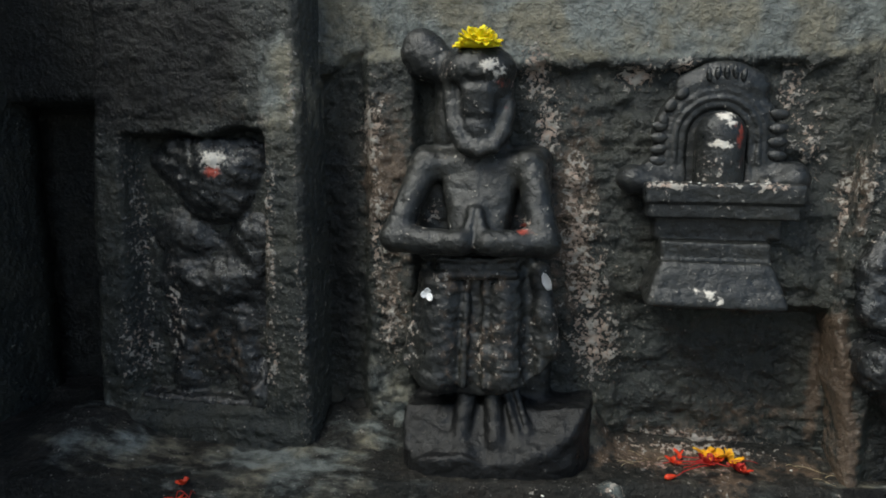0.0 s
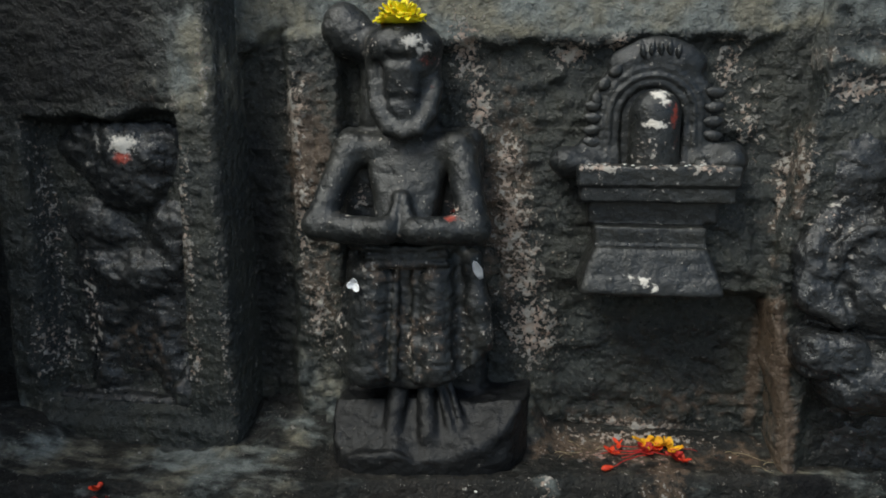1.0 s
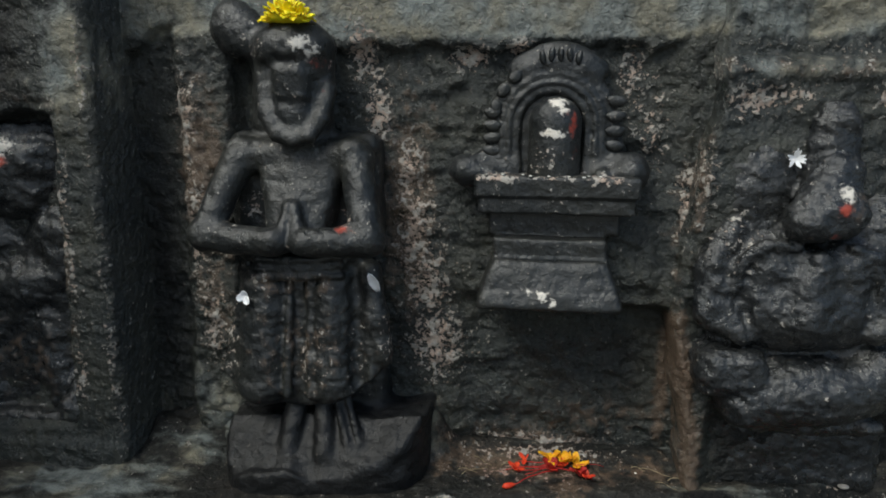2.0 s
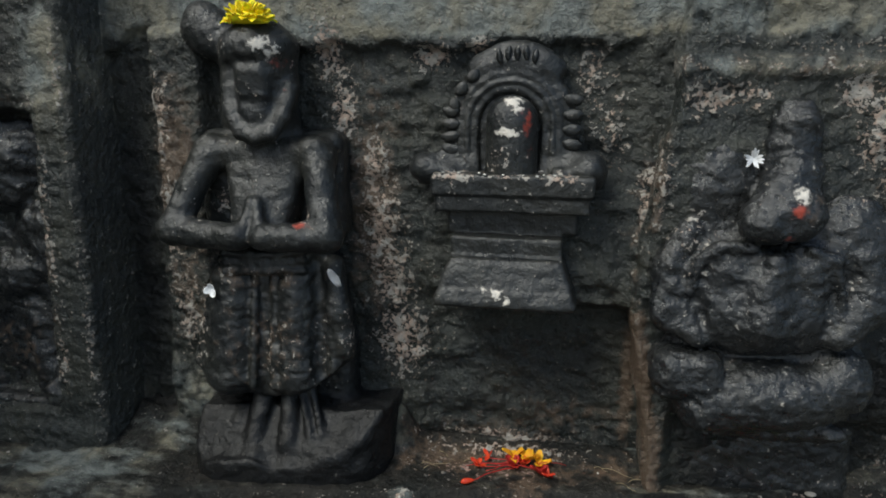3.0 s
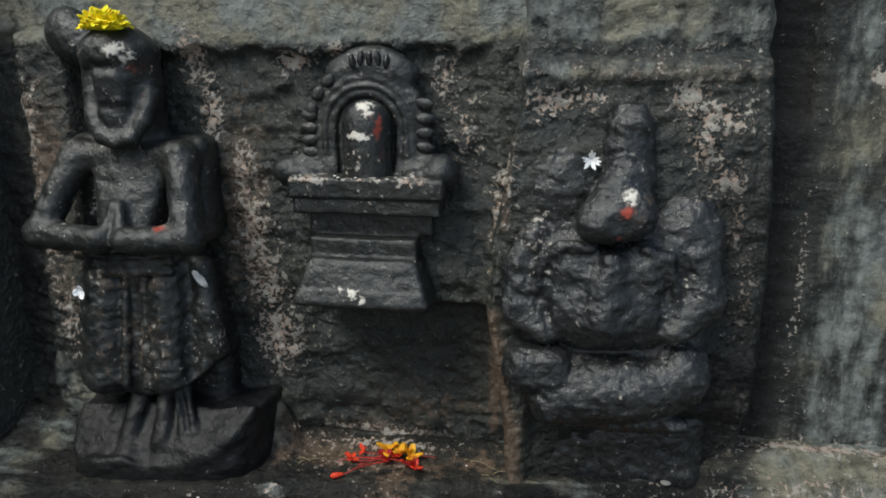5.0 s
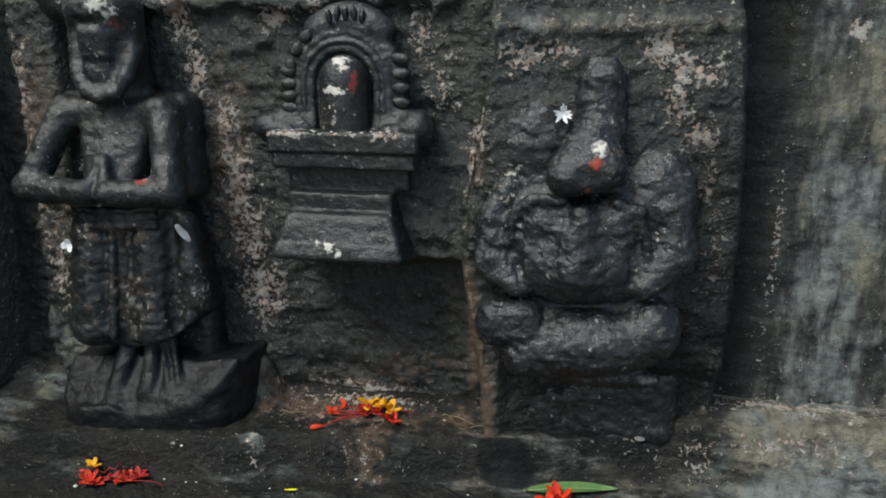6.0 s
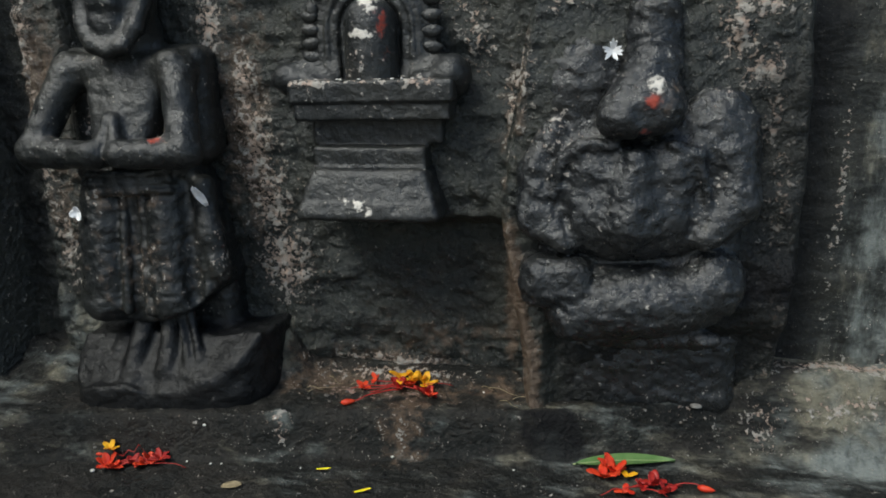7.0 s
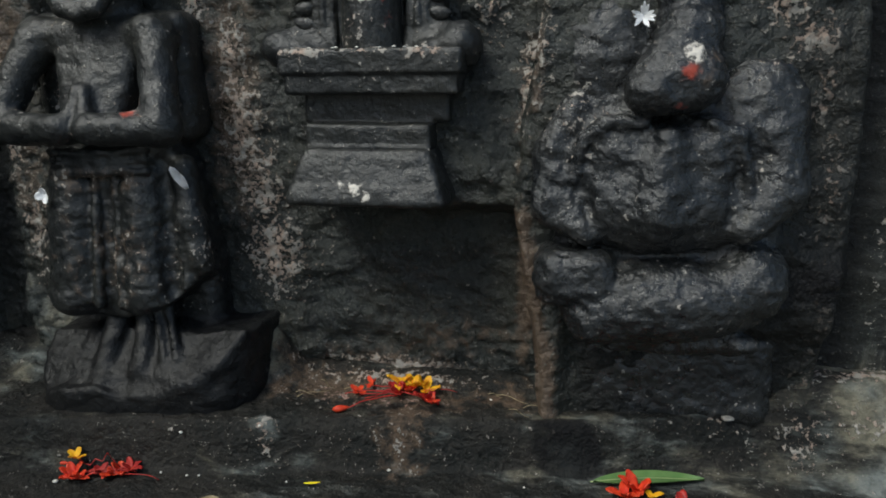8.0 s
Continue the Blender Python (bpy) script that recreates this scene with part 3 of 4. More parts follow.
    block = smax(block, -(z + 1.3 * (y - 0.845)), 0.008) + 0.0016 * vnoise(p, 60, 2)
    low = smin(low, block, 0.006)
    low = smin(low, rbox(p, (-0.060, 1.015, 0.13), (0.105, 0.040, 0.06), 0.02), 0.012)
    return smin(d, low, 0.004)


def standing_stains(v):
    return {
        "ash": spots(v, [(-0.048, 0.602, 0.017, 0.013, 0.9), (-0.038, 0.592, 0.016, 0.012, 0.7), (-0.14, 0.383, 0.012, 0.012, 0.55), (-0.162, 0.585, 0.004, 0.004, 0.9)]),
        "red": spots(v, [(-0.032, 0.580, 0.012, 0.010, 0.55), (-0.028, 0.55, 0.006, 0.015, 0.4), (0.004, 0.371, 0.014, 0.004, 0.85)]),
        "lime": spots(v, [(-0.12, 0.60, 0.03, 0.02, 0.28), (-0.10, 0.47, 0.03, 0.02, 0.2), (-0.14, 0.385, 0.014, 0.016, 0.72), (-0.1, 0.295, 0.07, 0.012, 0.26), (-0.06, 0.18, 0.010, 0.06, 0.30), (-0.02, 0.20, 0.06, 0.05, 0.14),
                          (-0.17, 0.2, 0.015, 0.06, 0.36), (0.055, 0.22, 0.012, 0.05, 0.34), (0.0, 0.378, 0.02, 0.012, 0.5)]),
        "brown": spots(v, [(-0.06, 0.2, 0.1, 0.08, 0.42), (-0.06, 0.29, 0.09, 0.02, 0.5)]),
        "dust": spots(v, [(-0.06, 0.22, 0.1, 0.07, 0.14), (-0.077, 0.05, 0.03, 0.02, 0.1)]),
        # darker and duller towards the base, with an uneven upper edge
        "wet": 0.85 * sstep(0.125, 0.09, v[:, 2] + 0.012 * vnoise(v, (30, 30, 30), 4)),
    }


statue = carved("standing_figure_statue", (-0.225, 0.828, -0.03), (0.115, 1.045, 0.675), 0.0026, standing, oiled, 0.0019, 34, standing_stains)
tagged(statue, "oiled black stone relief of a standing figure with joined palms", "statue")

# ---- shrine with a rounded shaft in a beaded arch ----
shrine = tagged(new("stone_shrine"), "black stone votive shrine on a moulded pedestal against the wall", "shrine")
shrine.location = (0, 0, 0)


def shaft(p):
    return smax(cap(p, (0.2715, 0.975, 0.40), (0.2715, 0.977, 0.506), 0.0345, 0.0335), 0.43 - p[..., 2], 0.004)


def shaft_stains(v):
    return {"ash": spots(v, [(0.274, 0.532, 0.014, 0.007, 1.0), (0.280, 0.522, 0.010, 0.010, 0.7), (0.268, 0.493, 0.017, 0.0065, 1.1), (0.255, 0.436, 0.02, 0.003, 0.6)]),
            "red": spots(v, [(0.293, 0.505, 0.007, 0.02, 0.75), (0.284, 0.518, 0.008, 0.008, 0.5), (0.298, 0.47, 0.006, 0.012, 0.45)]),
            "lime": spots(v, [(0.26, 0.46, 0.03, 0.03, 0.3)])}


lump_stains = (lambda v: {"lime": spots(v, [(0.20, 0.437, 0.03, 0.006, 0.7), (0.335, 0.437, 0.03, 0.006, 0.72), (0.27, 0.437, 0.05, 0.004, 0.6)]),
                          "ash": spots(v, [(0.262, 0.288, 0.009, 0.009, 0.9), (0.245, 0.293, 0.016, 0.006, 0.62), (0.275, 0.279, 0.008, 0.008, 0.6), (0.235, 0.375, 0.006, 0.004, 0.5)])})
carved("shaft", (0.22, 0.925, 0.415), (0.325, 1.025, 0.555), 0.002, shaft, oiled, 0.0008, 40, shaft_stains, shrine)


def slab(p):
    upper = rbox(p, (0.2755, 1.0, 0.4255), (0.1055, 0.062, 0.0145), 0.005)
    lower = rbox(p, (0.2755, 1.0, 0.401), (0.101, 0.058, 0.011), 0.004)
    return smin(upper, lower, 0.003)


def neck(p):
    a = rbox(p, (0.275, 1.015, 0.377), (0.087, 0.046, 0.02), 0.004)
    b = rbox(p, (0.270, 1.005, 0.3445), (0.0735, 0.060, 0.0125), 0.004)
    c = rbox(p, (0.270, 1.005, 0.3305), (0.0735, 0.062, 0.004), 0.003)
    return smin(smin(a, b, 0.004), c, 0.002)


def plinth(p):
    x, y, z = p[..., 0], p[..., 1], p[..., 2]
    k = np.clip((0.329 - z) / 0.060, 0, 1.05)
    side = np.abs(x - 0.2705) - (0.0735 + 0.0225 * k ** 0.8)
    fore = 0.936 - 0.021 * k ** 0.8 - y
    step = 0.0022 * sstep(0.293, 0.290, z)
    d = smax(side, fore - step, 0.010)
    d = smax(d, y - 1.05, 0.002)
    d = smax(d, z - 0.330, 0.004)
    return smax(d, 0.267 - z, 0.010)


for nm, fn, lo, hi in (("slab", slab, (0.155, 0.925, 0.38), (0.395, 1.07, 0.45)), ("neck", neck, (0.175, 0.925, 0.318), (0.375, 1.07, 0.405)), ("plinth", plinth, (0.16, 0.9, 0.255), (0.385, 1.06, 0.338))):
    carved(nm, lo, hi, 0.0022, fn, oiled, 0.0011, 42, lump_stains, shrine)


def arch(p):
    x, y, z = p[..., 0], p[..., 1], p[..., 2]
    cx, zc = 0.268, 0.502
    r = np.where(z > zc, np.sqrt((x - cx) ** 2 + (z - zc) ** 2), np.abs(x - cx))
    flare = 0.030 * sstep(0.482, 0.440, z)
    plate = smax(r - 0.086 - flare, 0.983 - 0.3 * flare - y, 0.012)
    plate = smax(plate, 0.425 - z, 0.004)
    d = plate
    for rr, w, yy in ((0.046, 0.0045, 0.985), (0.056, 0.0040, 0.982), (0.0655, 0.0040, 0.984)):
        rim = np.sqrt((r - rr) ** 2 + (y - yy) ** 2) - w
        d = smin(d, smax(rim, 0.43 - z, 0.002), 0.004)
    hollow = smax(r - 0.040, 0.0, 0.001) * 1.0
    d = smax(d, -smax(hollow, y - 0.991, 0.004), 0.004)
    crown = blend(p, 0.012, ell(p, (0.274, 0.998, 0.584), (0.046, 0.017, 0.026)), ell(p, (0.313, 0.998, 0.573), (0.026, 0.016, 0.020)), ell(p, (0.237, 0.999, 0.576), (0.028, 0.013, 0.018)))
    d = smin(d, crown, 0.008)
    horns = blend(p, 0.014, ell(p, (0.156, 0.988, 0.443), (0.024, 0.026, 0.020)), cap(p, (0.155, 0.985, 0.438), (0.19, 0.975, 0.434), 0.014),
                  ell(p, (0.373, 0.984, 0.445), (0.024, 0.028, 0.024)), cap(p, (0.375, 0.985, 0.438), (0.335, 0.972, 0.434), 0.014))
    return smin(d, horns, 0.014)


arch_ob = carved("arch", (0.115, 0.94, 0.415), (0.415, 1.05, 0.625), 0.0022, arch, oiled, 0.0013, 42, lump_stains, shrine)


def bead_mesh():
    bm = bmesh.new()
    bmesh.ops.create_uvsphere(bm, u_segments=10, v_segments=7, radius=1)
    for q in bm.verts:
        q.co.x *= 1.0 + 0.12 * math.sin(4 * q.co.z)
    return bm


bead = part("bead", bead_mesh(), oiled, arch_ob)
spread = [(0.190, 0.452 + 0.0165 * k, 0, 0.0155 - 0.0006 * k) for k in range(5)] + [(0.349, 0.458 + 0.019 * k, 0, 0.0145) for k in range(5)]
spread += [(0.268 + 0.078 * math.cos(radians(a)), 0.502 + 0.080 * math.sin(radians(a)), 90 - a, 0.012) for a in (163, 146, 130)]
spread += [(0.252 + 0.0115 * k, 0.588 + (0.004 if k in (1, 2, 3) else 0), 90, 0.011) for k in range(5)]
for k, (bx, bz, turn, size) in enumerate(spread):
    ob = bead if k == 0 else new("bead", bead.data)
    ob.parent = arch_ob
    ob.location = (bx, 0.982 if k < 13 else 0.981, bz)
    ob.rotation_euler = (0, radians(turn + 8 * math.sin(k * 2.3)), 0)
    ob.scale = (size * 0.92, 0.0055, 0.0080 if k < 13 else 0.0044)

# ---- seated figure ----


def seated(p):
    x, y, z = p[..., 0], p[..., 1], p[..., 2]
    # tall ridged crown over a heavy drooping snout
    k = np.clip((z - 0.43) / 0.11, 0, 1)
    crown = rbox(np.stack([(x - 0.611) / (1 - 0.18 * k) + 0.611, y, z], -1), (0.611, 0.982, 0.475), (0.036, 0.036, 0.064), 0.028)
    crown = crown + 0.0012 * np.sin(z * 230)
    snout = blend(p, 0.014, cap(p, (0.614, 0.955, 0.448), (0.580, 0.926, 0.400), 0.032, 0.027), ell(p, (0.612, 0.935, 0.404), (0.036, 0.034, 0.034)), ell(p, (0.575, 0.928, 0.392), (0.028, 0.028, 0.023)))
    head = smin(crown, snout, 0.008)
    ear = ell(p, (0.528, 0.972, 0.430), (0.050, 0.020, 0.062))
    head = smin(head, ear, 0.008)
    # broad chest with a cord outline, arms pressed to the sides
    torso = blend(p, 0.02, rbox(p, (0.590, 0.985, 0.297), (0.094, 0.060, 0.074), 0.045), ell(p, (0.590, 0.962, 0.272), (0.088, 0.052, 0.056)), ell(p, (0.552, 0.950, 0.335), (0.034, 0.026, 0.026)), ell(p, (0.640, 0.950, 0.335), (0.034, 0.026, 0.026)))
    cord = strand(p, [(0.506, 0.948, 0.245), (0.502, 0.940, 0.295), (0.510, 0.934, 0.340), (0.532, 0.930, 0.362), (0.570, 0.930, 0.360)], 0.008)
    cord = smin(cord, strand(p, [(0.636, 0.930, 0.362), (0.664, 0.932, 0.350), (0.676, 0.936, 0.310), (0.678, 0.942, 0.250)], 0.007), 0.004)
    torso = smax(torso, -strand(p, [(0.518, 0.930, 0.250), (0.515, 0.924, 0.300), (0.524, 0.918, 0.338), (0.545, 0.914, 0.350)], 0.0045), 0.010)
    torso = smax(torso, -strand(p, [(0.648, 0.914, 0.345), (0.662, 0.920, 0.325), (0.665, 0.926, 0.250)], 0.0045), 0.010)
    torso = smin(torso, cap(p, (0.595, 0.924, 0.345), (0.588, 0.920, 0.265), 0.014, 0.022), 0.020)
    d = smin(torso, cord, 0.004)
    arm = blend(p, 0.012, cap(p, (0.500, 0.962, 0.372), (0.480, 0.958, 0.330), 0.018, 0.021), cap(p, (0.480, 0.958, 0.330), (0.478, 0.948, 0.270), 0.021, 0.020), cap(p, (0.478, 0.948, 0.270), (0.515, 0.935, 0.243), 0.020, 0.016))
    other = blend(p, 0.014, ell(p, (0.690, 0.980, 0.370), (0.052, 0.036, 0.056)), cap(p, (0.708, 0.968, 0.35), (0.716, 0.956, 0.290), 0.028, 0.025), cap(p, (0.716, 0.956, 0.290), (0.682, 0.938, 0.252), 0.025, 0.018))
    d = smin(smin(d, arm, 0.014), other, 0.014)
    d = smin(d, head, 0.003)
    sag = z - np.interp(x, [0.46, 0.50, 0.58, 0.65, 0.72], [0.232, 0.226, 0.220, 0.226, 0.248])
    d = smax(d, -sag, 0.008)
    # folded legs
    knee = rbox(p, (0.508, 0.952, 0.194), (0.046, 0.048, 0.032), 0.026)
    shin = blend(p, 0.02, cap(p, (0.530, 0.938, 0.148), (0.690, 0.945, 0.185), 0.034, 0.032), ell(p, (0.600, 0.950, 0.166), (0.106, 0.052, 0.046)))
    thigh = ell(p, (0.694, 0.958, 0.192), (0.040, 0.044, 0.044))
    foot = smin(cap(p, (0.555, 0.962, 0.112), (0.680, 0.952, 0.120), 0.014, 0.018), ell(p, (0.690, 0.944, 0.122), (0.020, 0.016, 0.012)), 0.006)
    legs = smin(smin(knee, shin, 0.004), thigh, 0.010)
    legs = smin(legs, foot, 0.004)
    d = smin(d, legs, 0.003)
    lumps = 0.0013 * vnoise(p, 41, 4) + 0.0011 * np.minimum(vnoise(p, (83, 83, 121), 7), 0.3) + 0.0010 * vnoise(p, 167, 8)
    d = d + lumps
    bed = rbox(p, (0.604, 0.996, 0.290), (0.128, 0.045, 0.112), 0.040)
    seat = rbox(p, (0.612, 1.034, 0.050), (0.135, 0.045, 0.066), 0.025)
    return smin(smin(d, bed, 0.010), seat, 0.015)


def seated_stains(v):
    return {"ash": spots(v, [(0.612, 0.430, 0.013, 0.012, 0.88), (0.606, 0.438, 0.014, 0.010, 0.5)]),
            "red": spots(v, [(0.607, 0.413, 0.010, 0.009, 0.95), (0.600, 0.38, 0.014, 0.008, 0.42)]),
            "lime": spots(v, [(0.69, 0.45, 0.04, 0.05, 0.35), (0.50, 0.37, 0.03, 0.04, 0.3)]),
            "brown": spots(v, [(0.63, 0.42, 0.03, 0.02, 0.4)])}


idol = carved("seated_figure_statue", (0.44, 0.86, -0.01), (0.785, 1.05, 0.56), 0.0026, seated, worn, 0.0022, 52, seated_stains)
tagged(idol, "worn oiled black stone relief of a seated figure", "statue")

# ---- eroded niche figure ----


def eroded(p):
    z = p[..., 2]
    face = blend(p, 0.03, ell(p, (-0.505, 0.966, 0.462), (0.108, 0.036, 0.062)), ell(p, (-0.492, 0.955, 0.412), (0.062, 0.032, 0.050)), ell(p, (-0.486, 0.945, 0.455), (0.034, 0.024, 0.034)))
    face = smax(face, z - 0.500, 0.008)
    lobes = smin(ell(p, (-0.556, 0.962, 0.338), (0.050, 0.026, 0.046)), ell(p, (-0.432, 0.962, 0.335), (0.042, 0.026, 0.050)), 0.02)
    trunk = blend(p, 0.03, ell(p, (-0.508, 0.972, 0.22), (0.100, 0.026, 0.14)), cap(p, (-0.575, 0.968, 0.300), (-0.53, 0.955, 0.262), 0.020), cap(p, (-0.420, 0.965, 0.290), (-0.48, 0.955, 0.262), 0.022))
    legs = smin(cap(p, (-0.555, 0.970, 0.2), (-0.57, 0.964, 0.09), 0.024), cap(p, (-0.465, 0.970, 0.2), (-0.45, 0.964, 0.09), 0.024), 0.02)
    base = rbox(p, (-0.515, 0.975, 0.050), (0.13, 0.048, 0.020), 0.01)
    flare = cap(p, (-0.415, 0.958, 0.125), (-0.425, 0.945, 0.078), 0.008, 0.022)
    back = rbox(p, (-0.515, 0.985, 0.26), (0.12, 0.028, 0.21), 0.02)
    d = smin(smin(smin(face, lobes, 0.006), trunk, 0.012), smin(legs, flare, 0.008), 0.012)
    d = d + 0.0032 * vnoise(p, 42, 3) + 0.0020 * vnoise(p, 90, 5)
    return smin(smin(d, base, 0.008), back, 0.015)


def eroded_stains(v):
    return {"ash": spots(v, [(-0.478, 0.466, 0.022, 0.018, 1.05)]), "red": spots(v, [(-0.480, 0.450, 0.014, 0.011, 1.1)]),
            "dust": spots(v, [(-0.42, 0.075, 0.05, 0.014, 0.5), (-0.55, 0.35, 0.04, 0.03, 0.2)]), "lime": spots(v, [(-0.58, 0.2, 0.02, 0.1, 0.4)]), "brown": spots(v, [(-0.5, 0.15, 0.1, 0.08, 0.4)])}


ghost = carved("niche_figure_statue", (-0.66, 0.895, 0.02), (-0.37, 1.01, 0.52), 0.003, eroded, worn, 0.0030, 44, eroded_stains)
tagged(ghost, "badly eroded dark stone relief of a figure in a niche", "statue")

# ---- flowers, leaves and crumbs ----
rng = random.Random(5)
chip_mat = plain("dark_stone_chip", (0.05, 0.045, 0.04), (0.11, 0.10, 0.09), 0.7, 80)


def tube(bm, points, r0, r1, sides=5):
    """A thin stalk along points."""
    rings = []
    for k, c in enumerate(points):
        c = Vector(c)
        d = (Vector(points[min(k + 1, len(points) - 1)]) - Vector(points[max(k - 1, 0)])).normalized()
        a = d.orthogonal().normalized()
        b = d.cross(a)
        r = r0 + (r1 - r0) * k / (len(points) - 1)
        rings.append([bm.verts.new(c + r * (math.cos(math.tau * i / sides) * a + math.sin(math.tau * i / sides) * b)) for i in range(sides)])
    for m0, m1 in zip(rings[:-1], rings[1:]):
        for i in range(sides):
            bm.faces.new((m0[i], m0[(i + 1) % sides], m1[(i + 1) % sides], m1[i]))
    bm.faces.new(rings[0][::-1])
    bm.faces.new(rings[-1])


def petal(bm, base, out, up, length, width, curl=0.3, thick=0.0006, ruffle=0.15):
    """A thin cupped petal from base along out, with a ruffled edge."""
    base, out, up = Vector(base), Vector(out).normalized(), Vector(up).normalized()
    side = out.cross(up).normalized()
    up = side.cross(out).normalized()
    rows, faces = 6, []
    for layer in (0, 1):
        grid = []
        for i in range(rows + 1):
            t = i / rows
            w = width * (0.22 + 0.95 * math.sin(math.pi * min(t * 0.80 + 0.08, 1)) ** 0.9) * 0.5
            line = []
            for j in (-1, -0.5, 0, 0.5, 1):
                lift = curl * length * t * t + 0.25 * w * j * j + ruffle * width * (rng.random() - 0.5) * t
                line.append(bm.verts.new(base + out * length * t * (1 - 0.08 * j * j) + side * w * j + up * (lift - layer * thick)))
            grid.append(line)
        faces.append(grid)
    for layer, grid in enumerate(faces):
        for i in range(rows):
            for j in range(4):
                f = (grid[i][j], grid[i][j + 1], grid[i + 1][j + 1], grid[i + 1][j])
                bm.faces.new(f if layer else f[::-1])
    a, b = faces
    ring = lambda g: g[0] + [r[4] for r in g[1:]] + g[rows][3::-1] + [r[0] for r in g[rows - 1:0:-1]]
    ra, rb = ring(a), ring(b)
    for i in range(len(ra)):
        k = (i + 1) % len(ra)
        bm.faces.new((ra[i], ra[k], rb[k], rb[i]))
    bmesh.ops.recalc_face_normals(bm, faces=bm.faces)


def unit(az, el):
    return Vector((math.cos(radians(az)) * math.cos(radians(el)), math.sin(radians(az)) * math.cos(radians(el)), math.sin(radians(el))))


# yellow blossom on the head
def yellow_blossom():
    z = 0.629
    thing = tagged(new("yellow_flower"), "fresh bright yellow double flower laid on the statue's head", "flower")
    thing.location = (-0.067, 0.935, z)
    core = bmesh.new()
    bmesh.ops.create_icosphere(core, subdivisions=3, radius=0.012)
    for q in core.verts:
        lump = 1 + 0.18 * noise.noise(q.co * 260)
        q.co = Vector((q.co.x * 2.3 * lump, q.co.y * 1.2, q.co.z * 0.7 * lump + 0.006 - 0.25 * abs(q.co.x)))
    part("centre", core, yellow, thing)
    for k in range(70):
        bm = bmesh.new()
        az, el = rng.uniform(0, 360), rng.uniform(-5, 85)
        d = unit(az, el)
        root = Vector((d.x * 0.023, d.y * 0.011, 0.004 + max(d.z, 0) * 0.007 - 0.2 * abs(d.x) * 0.02))
        lean = Vector((d.x + rng.uniform(-0.3, 0.3), d.y + rng.uniform(-0.3, 0.3), d.z * 0.8 + rng.uniform(-0.25, 0.25)))
        petal(bm, root, lean, (0.1, -0.4, 1), rng.uniform(0.009, 0.020), 0.010, rng.uniform(-0.3, 0.15), 0.0005, 0.35)
        part("petal", bm, yellow, thing)
    return thing


yellow_blossom()


def spray(name, x, y, stems, blooms, buds, label, bloom_mat=scarlet, extra=None):
    """A fallen cluster of thin-stalked flowers lying on the ledge."""
    thing = tagged(new(name), label, "flower", "fallen flowers")
    thing.location = (x, y, top("ledge_floor", x, y))

    def seat(px, py, lift):
        return Vector((px, py, top("ledge_floor", x + px, y + py, 0.008) - thing.location.z + lift))
    for (ax, ay), (bx, by), rad in stems:
        bm = bmesh.new()
        pts = [seat(ax + (bx - ax) * k / 7, ay + (by - ay) * k / 7 + 0.0018 * math.sin(k * 0.8 + ax * 90), 0.003 + 0.005 * math.sin(math.pi * k / 7)) for k in range(8)]
        tube(bm, pts, rad, rad * 0.7)
        part("stalk", bm, crimson, thing)
    for bx, by, size, n, mat_ in blooms:
        for k in range(n):
            bm = bmesh.new()
            d = unit(360 * k / n + rng.uniform(-20, 20), rng.uniform(5, 50))
            petal(bm, seat(bx, by, 0.004), d, (0, 0, 1), size * rng.uniform(0.8, 1.15), size * 0.5, rng.uniform(-0.3, 0.35), 0.0006, 0.35)
            part("petal", bm, mat_, thing)
    for bx, by, turn, size in buds:
        bm = bmesh.new()
        bmesh.ops.create_uvsphere(bm, u_segments=8, v_segments=6, radius=1)
        for q in bm.verts:
            w = 1 - 0.4 * q.co.x
            q.co = Vector((q.co.x * size, q.co.y * size * 0.38 * w, q.co.z * size * 0.36 * w))
        bmesh.ops.rotate(bm, verts=bm.verts, matrix=Matrix.Rotation(radians(turn), 3, "Z"))
        bmesh.ops.translate(bm, verts=bm.verts, vec=seat(bx, by, size * 0.35))
        part("bud", bm, scarlet, thing)
    return thing


spray("red_flower_spray", 0.290, 0.978,
      [((0.005, 0.0), (-0.07, -0.012), 0.0009), ((0.008, 0.002), (-0.058, -0.004), 0.0010), ((0.004, -0.004), (-0.050, -0.014), 0.0010), ((0.0, -0.006), (-0.058, -0.048), 0.0011), ((0.01, 0.004), (-0.05, 0.012), 0.0009),
       ((0.0, 0.002), (-0.04, -0.02), 0.0010), ((0.03, 0.008), (0.075, 0.012), 0.0007), ((0.03, -0.004), (-0.03, 0.002), 0.0010)],
      [(-0.054, -0.010, 0.014, 5, scarlet), (-0.040, 0.014, 0.012, 3, scarlet), (-0.002, -0.002, 0.018, 6, crimson), (0.012, 0.004, 0.016, 5, scarlet), (0.040, -0.014, 0.019, 6, crimson), (0.048, -0.020, 0.012, 4, scarlet),
       (-0.004, 0.018, 0.020, 4, orange), (0.020, 0.014, 0.021, 5, orange), (0.034, 0.010, 0.020, 4, orange)],
      [(-0.062, -0.050, 25, 0.011)], "wilted scarlet and orange flower cluster with thin stalks on the ledge")
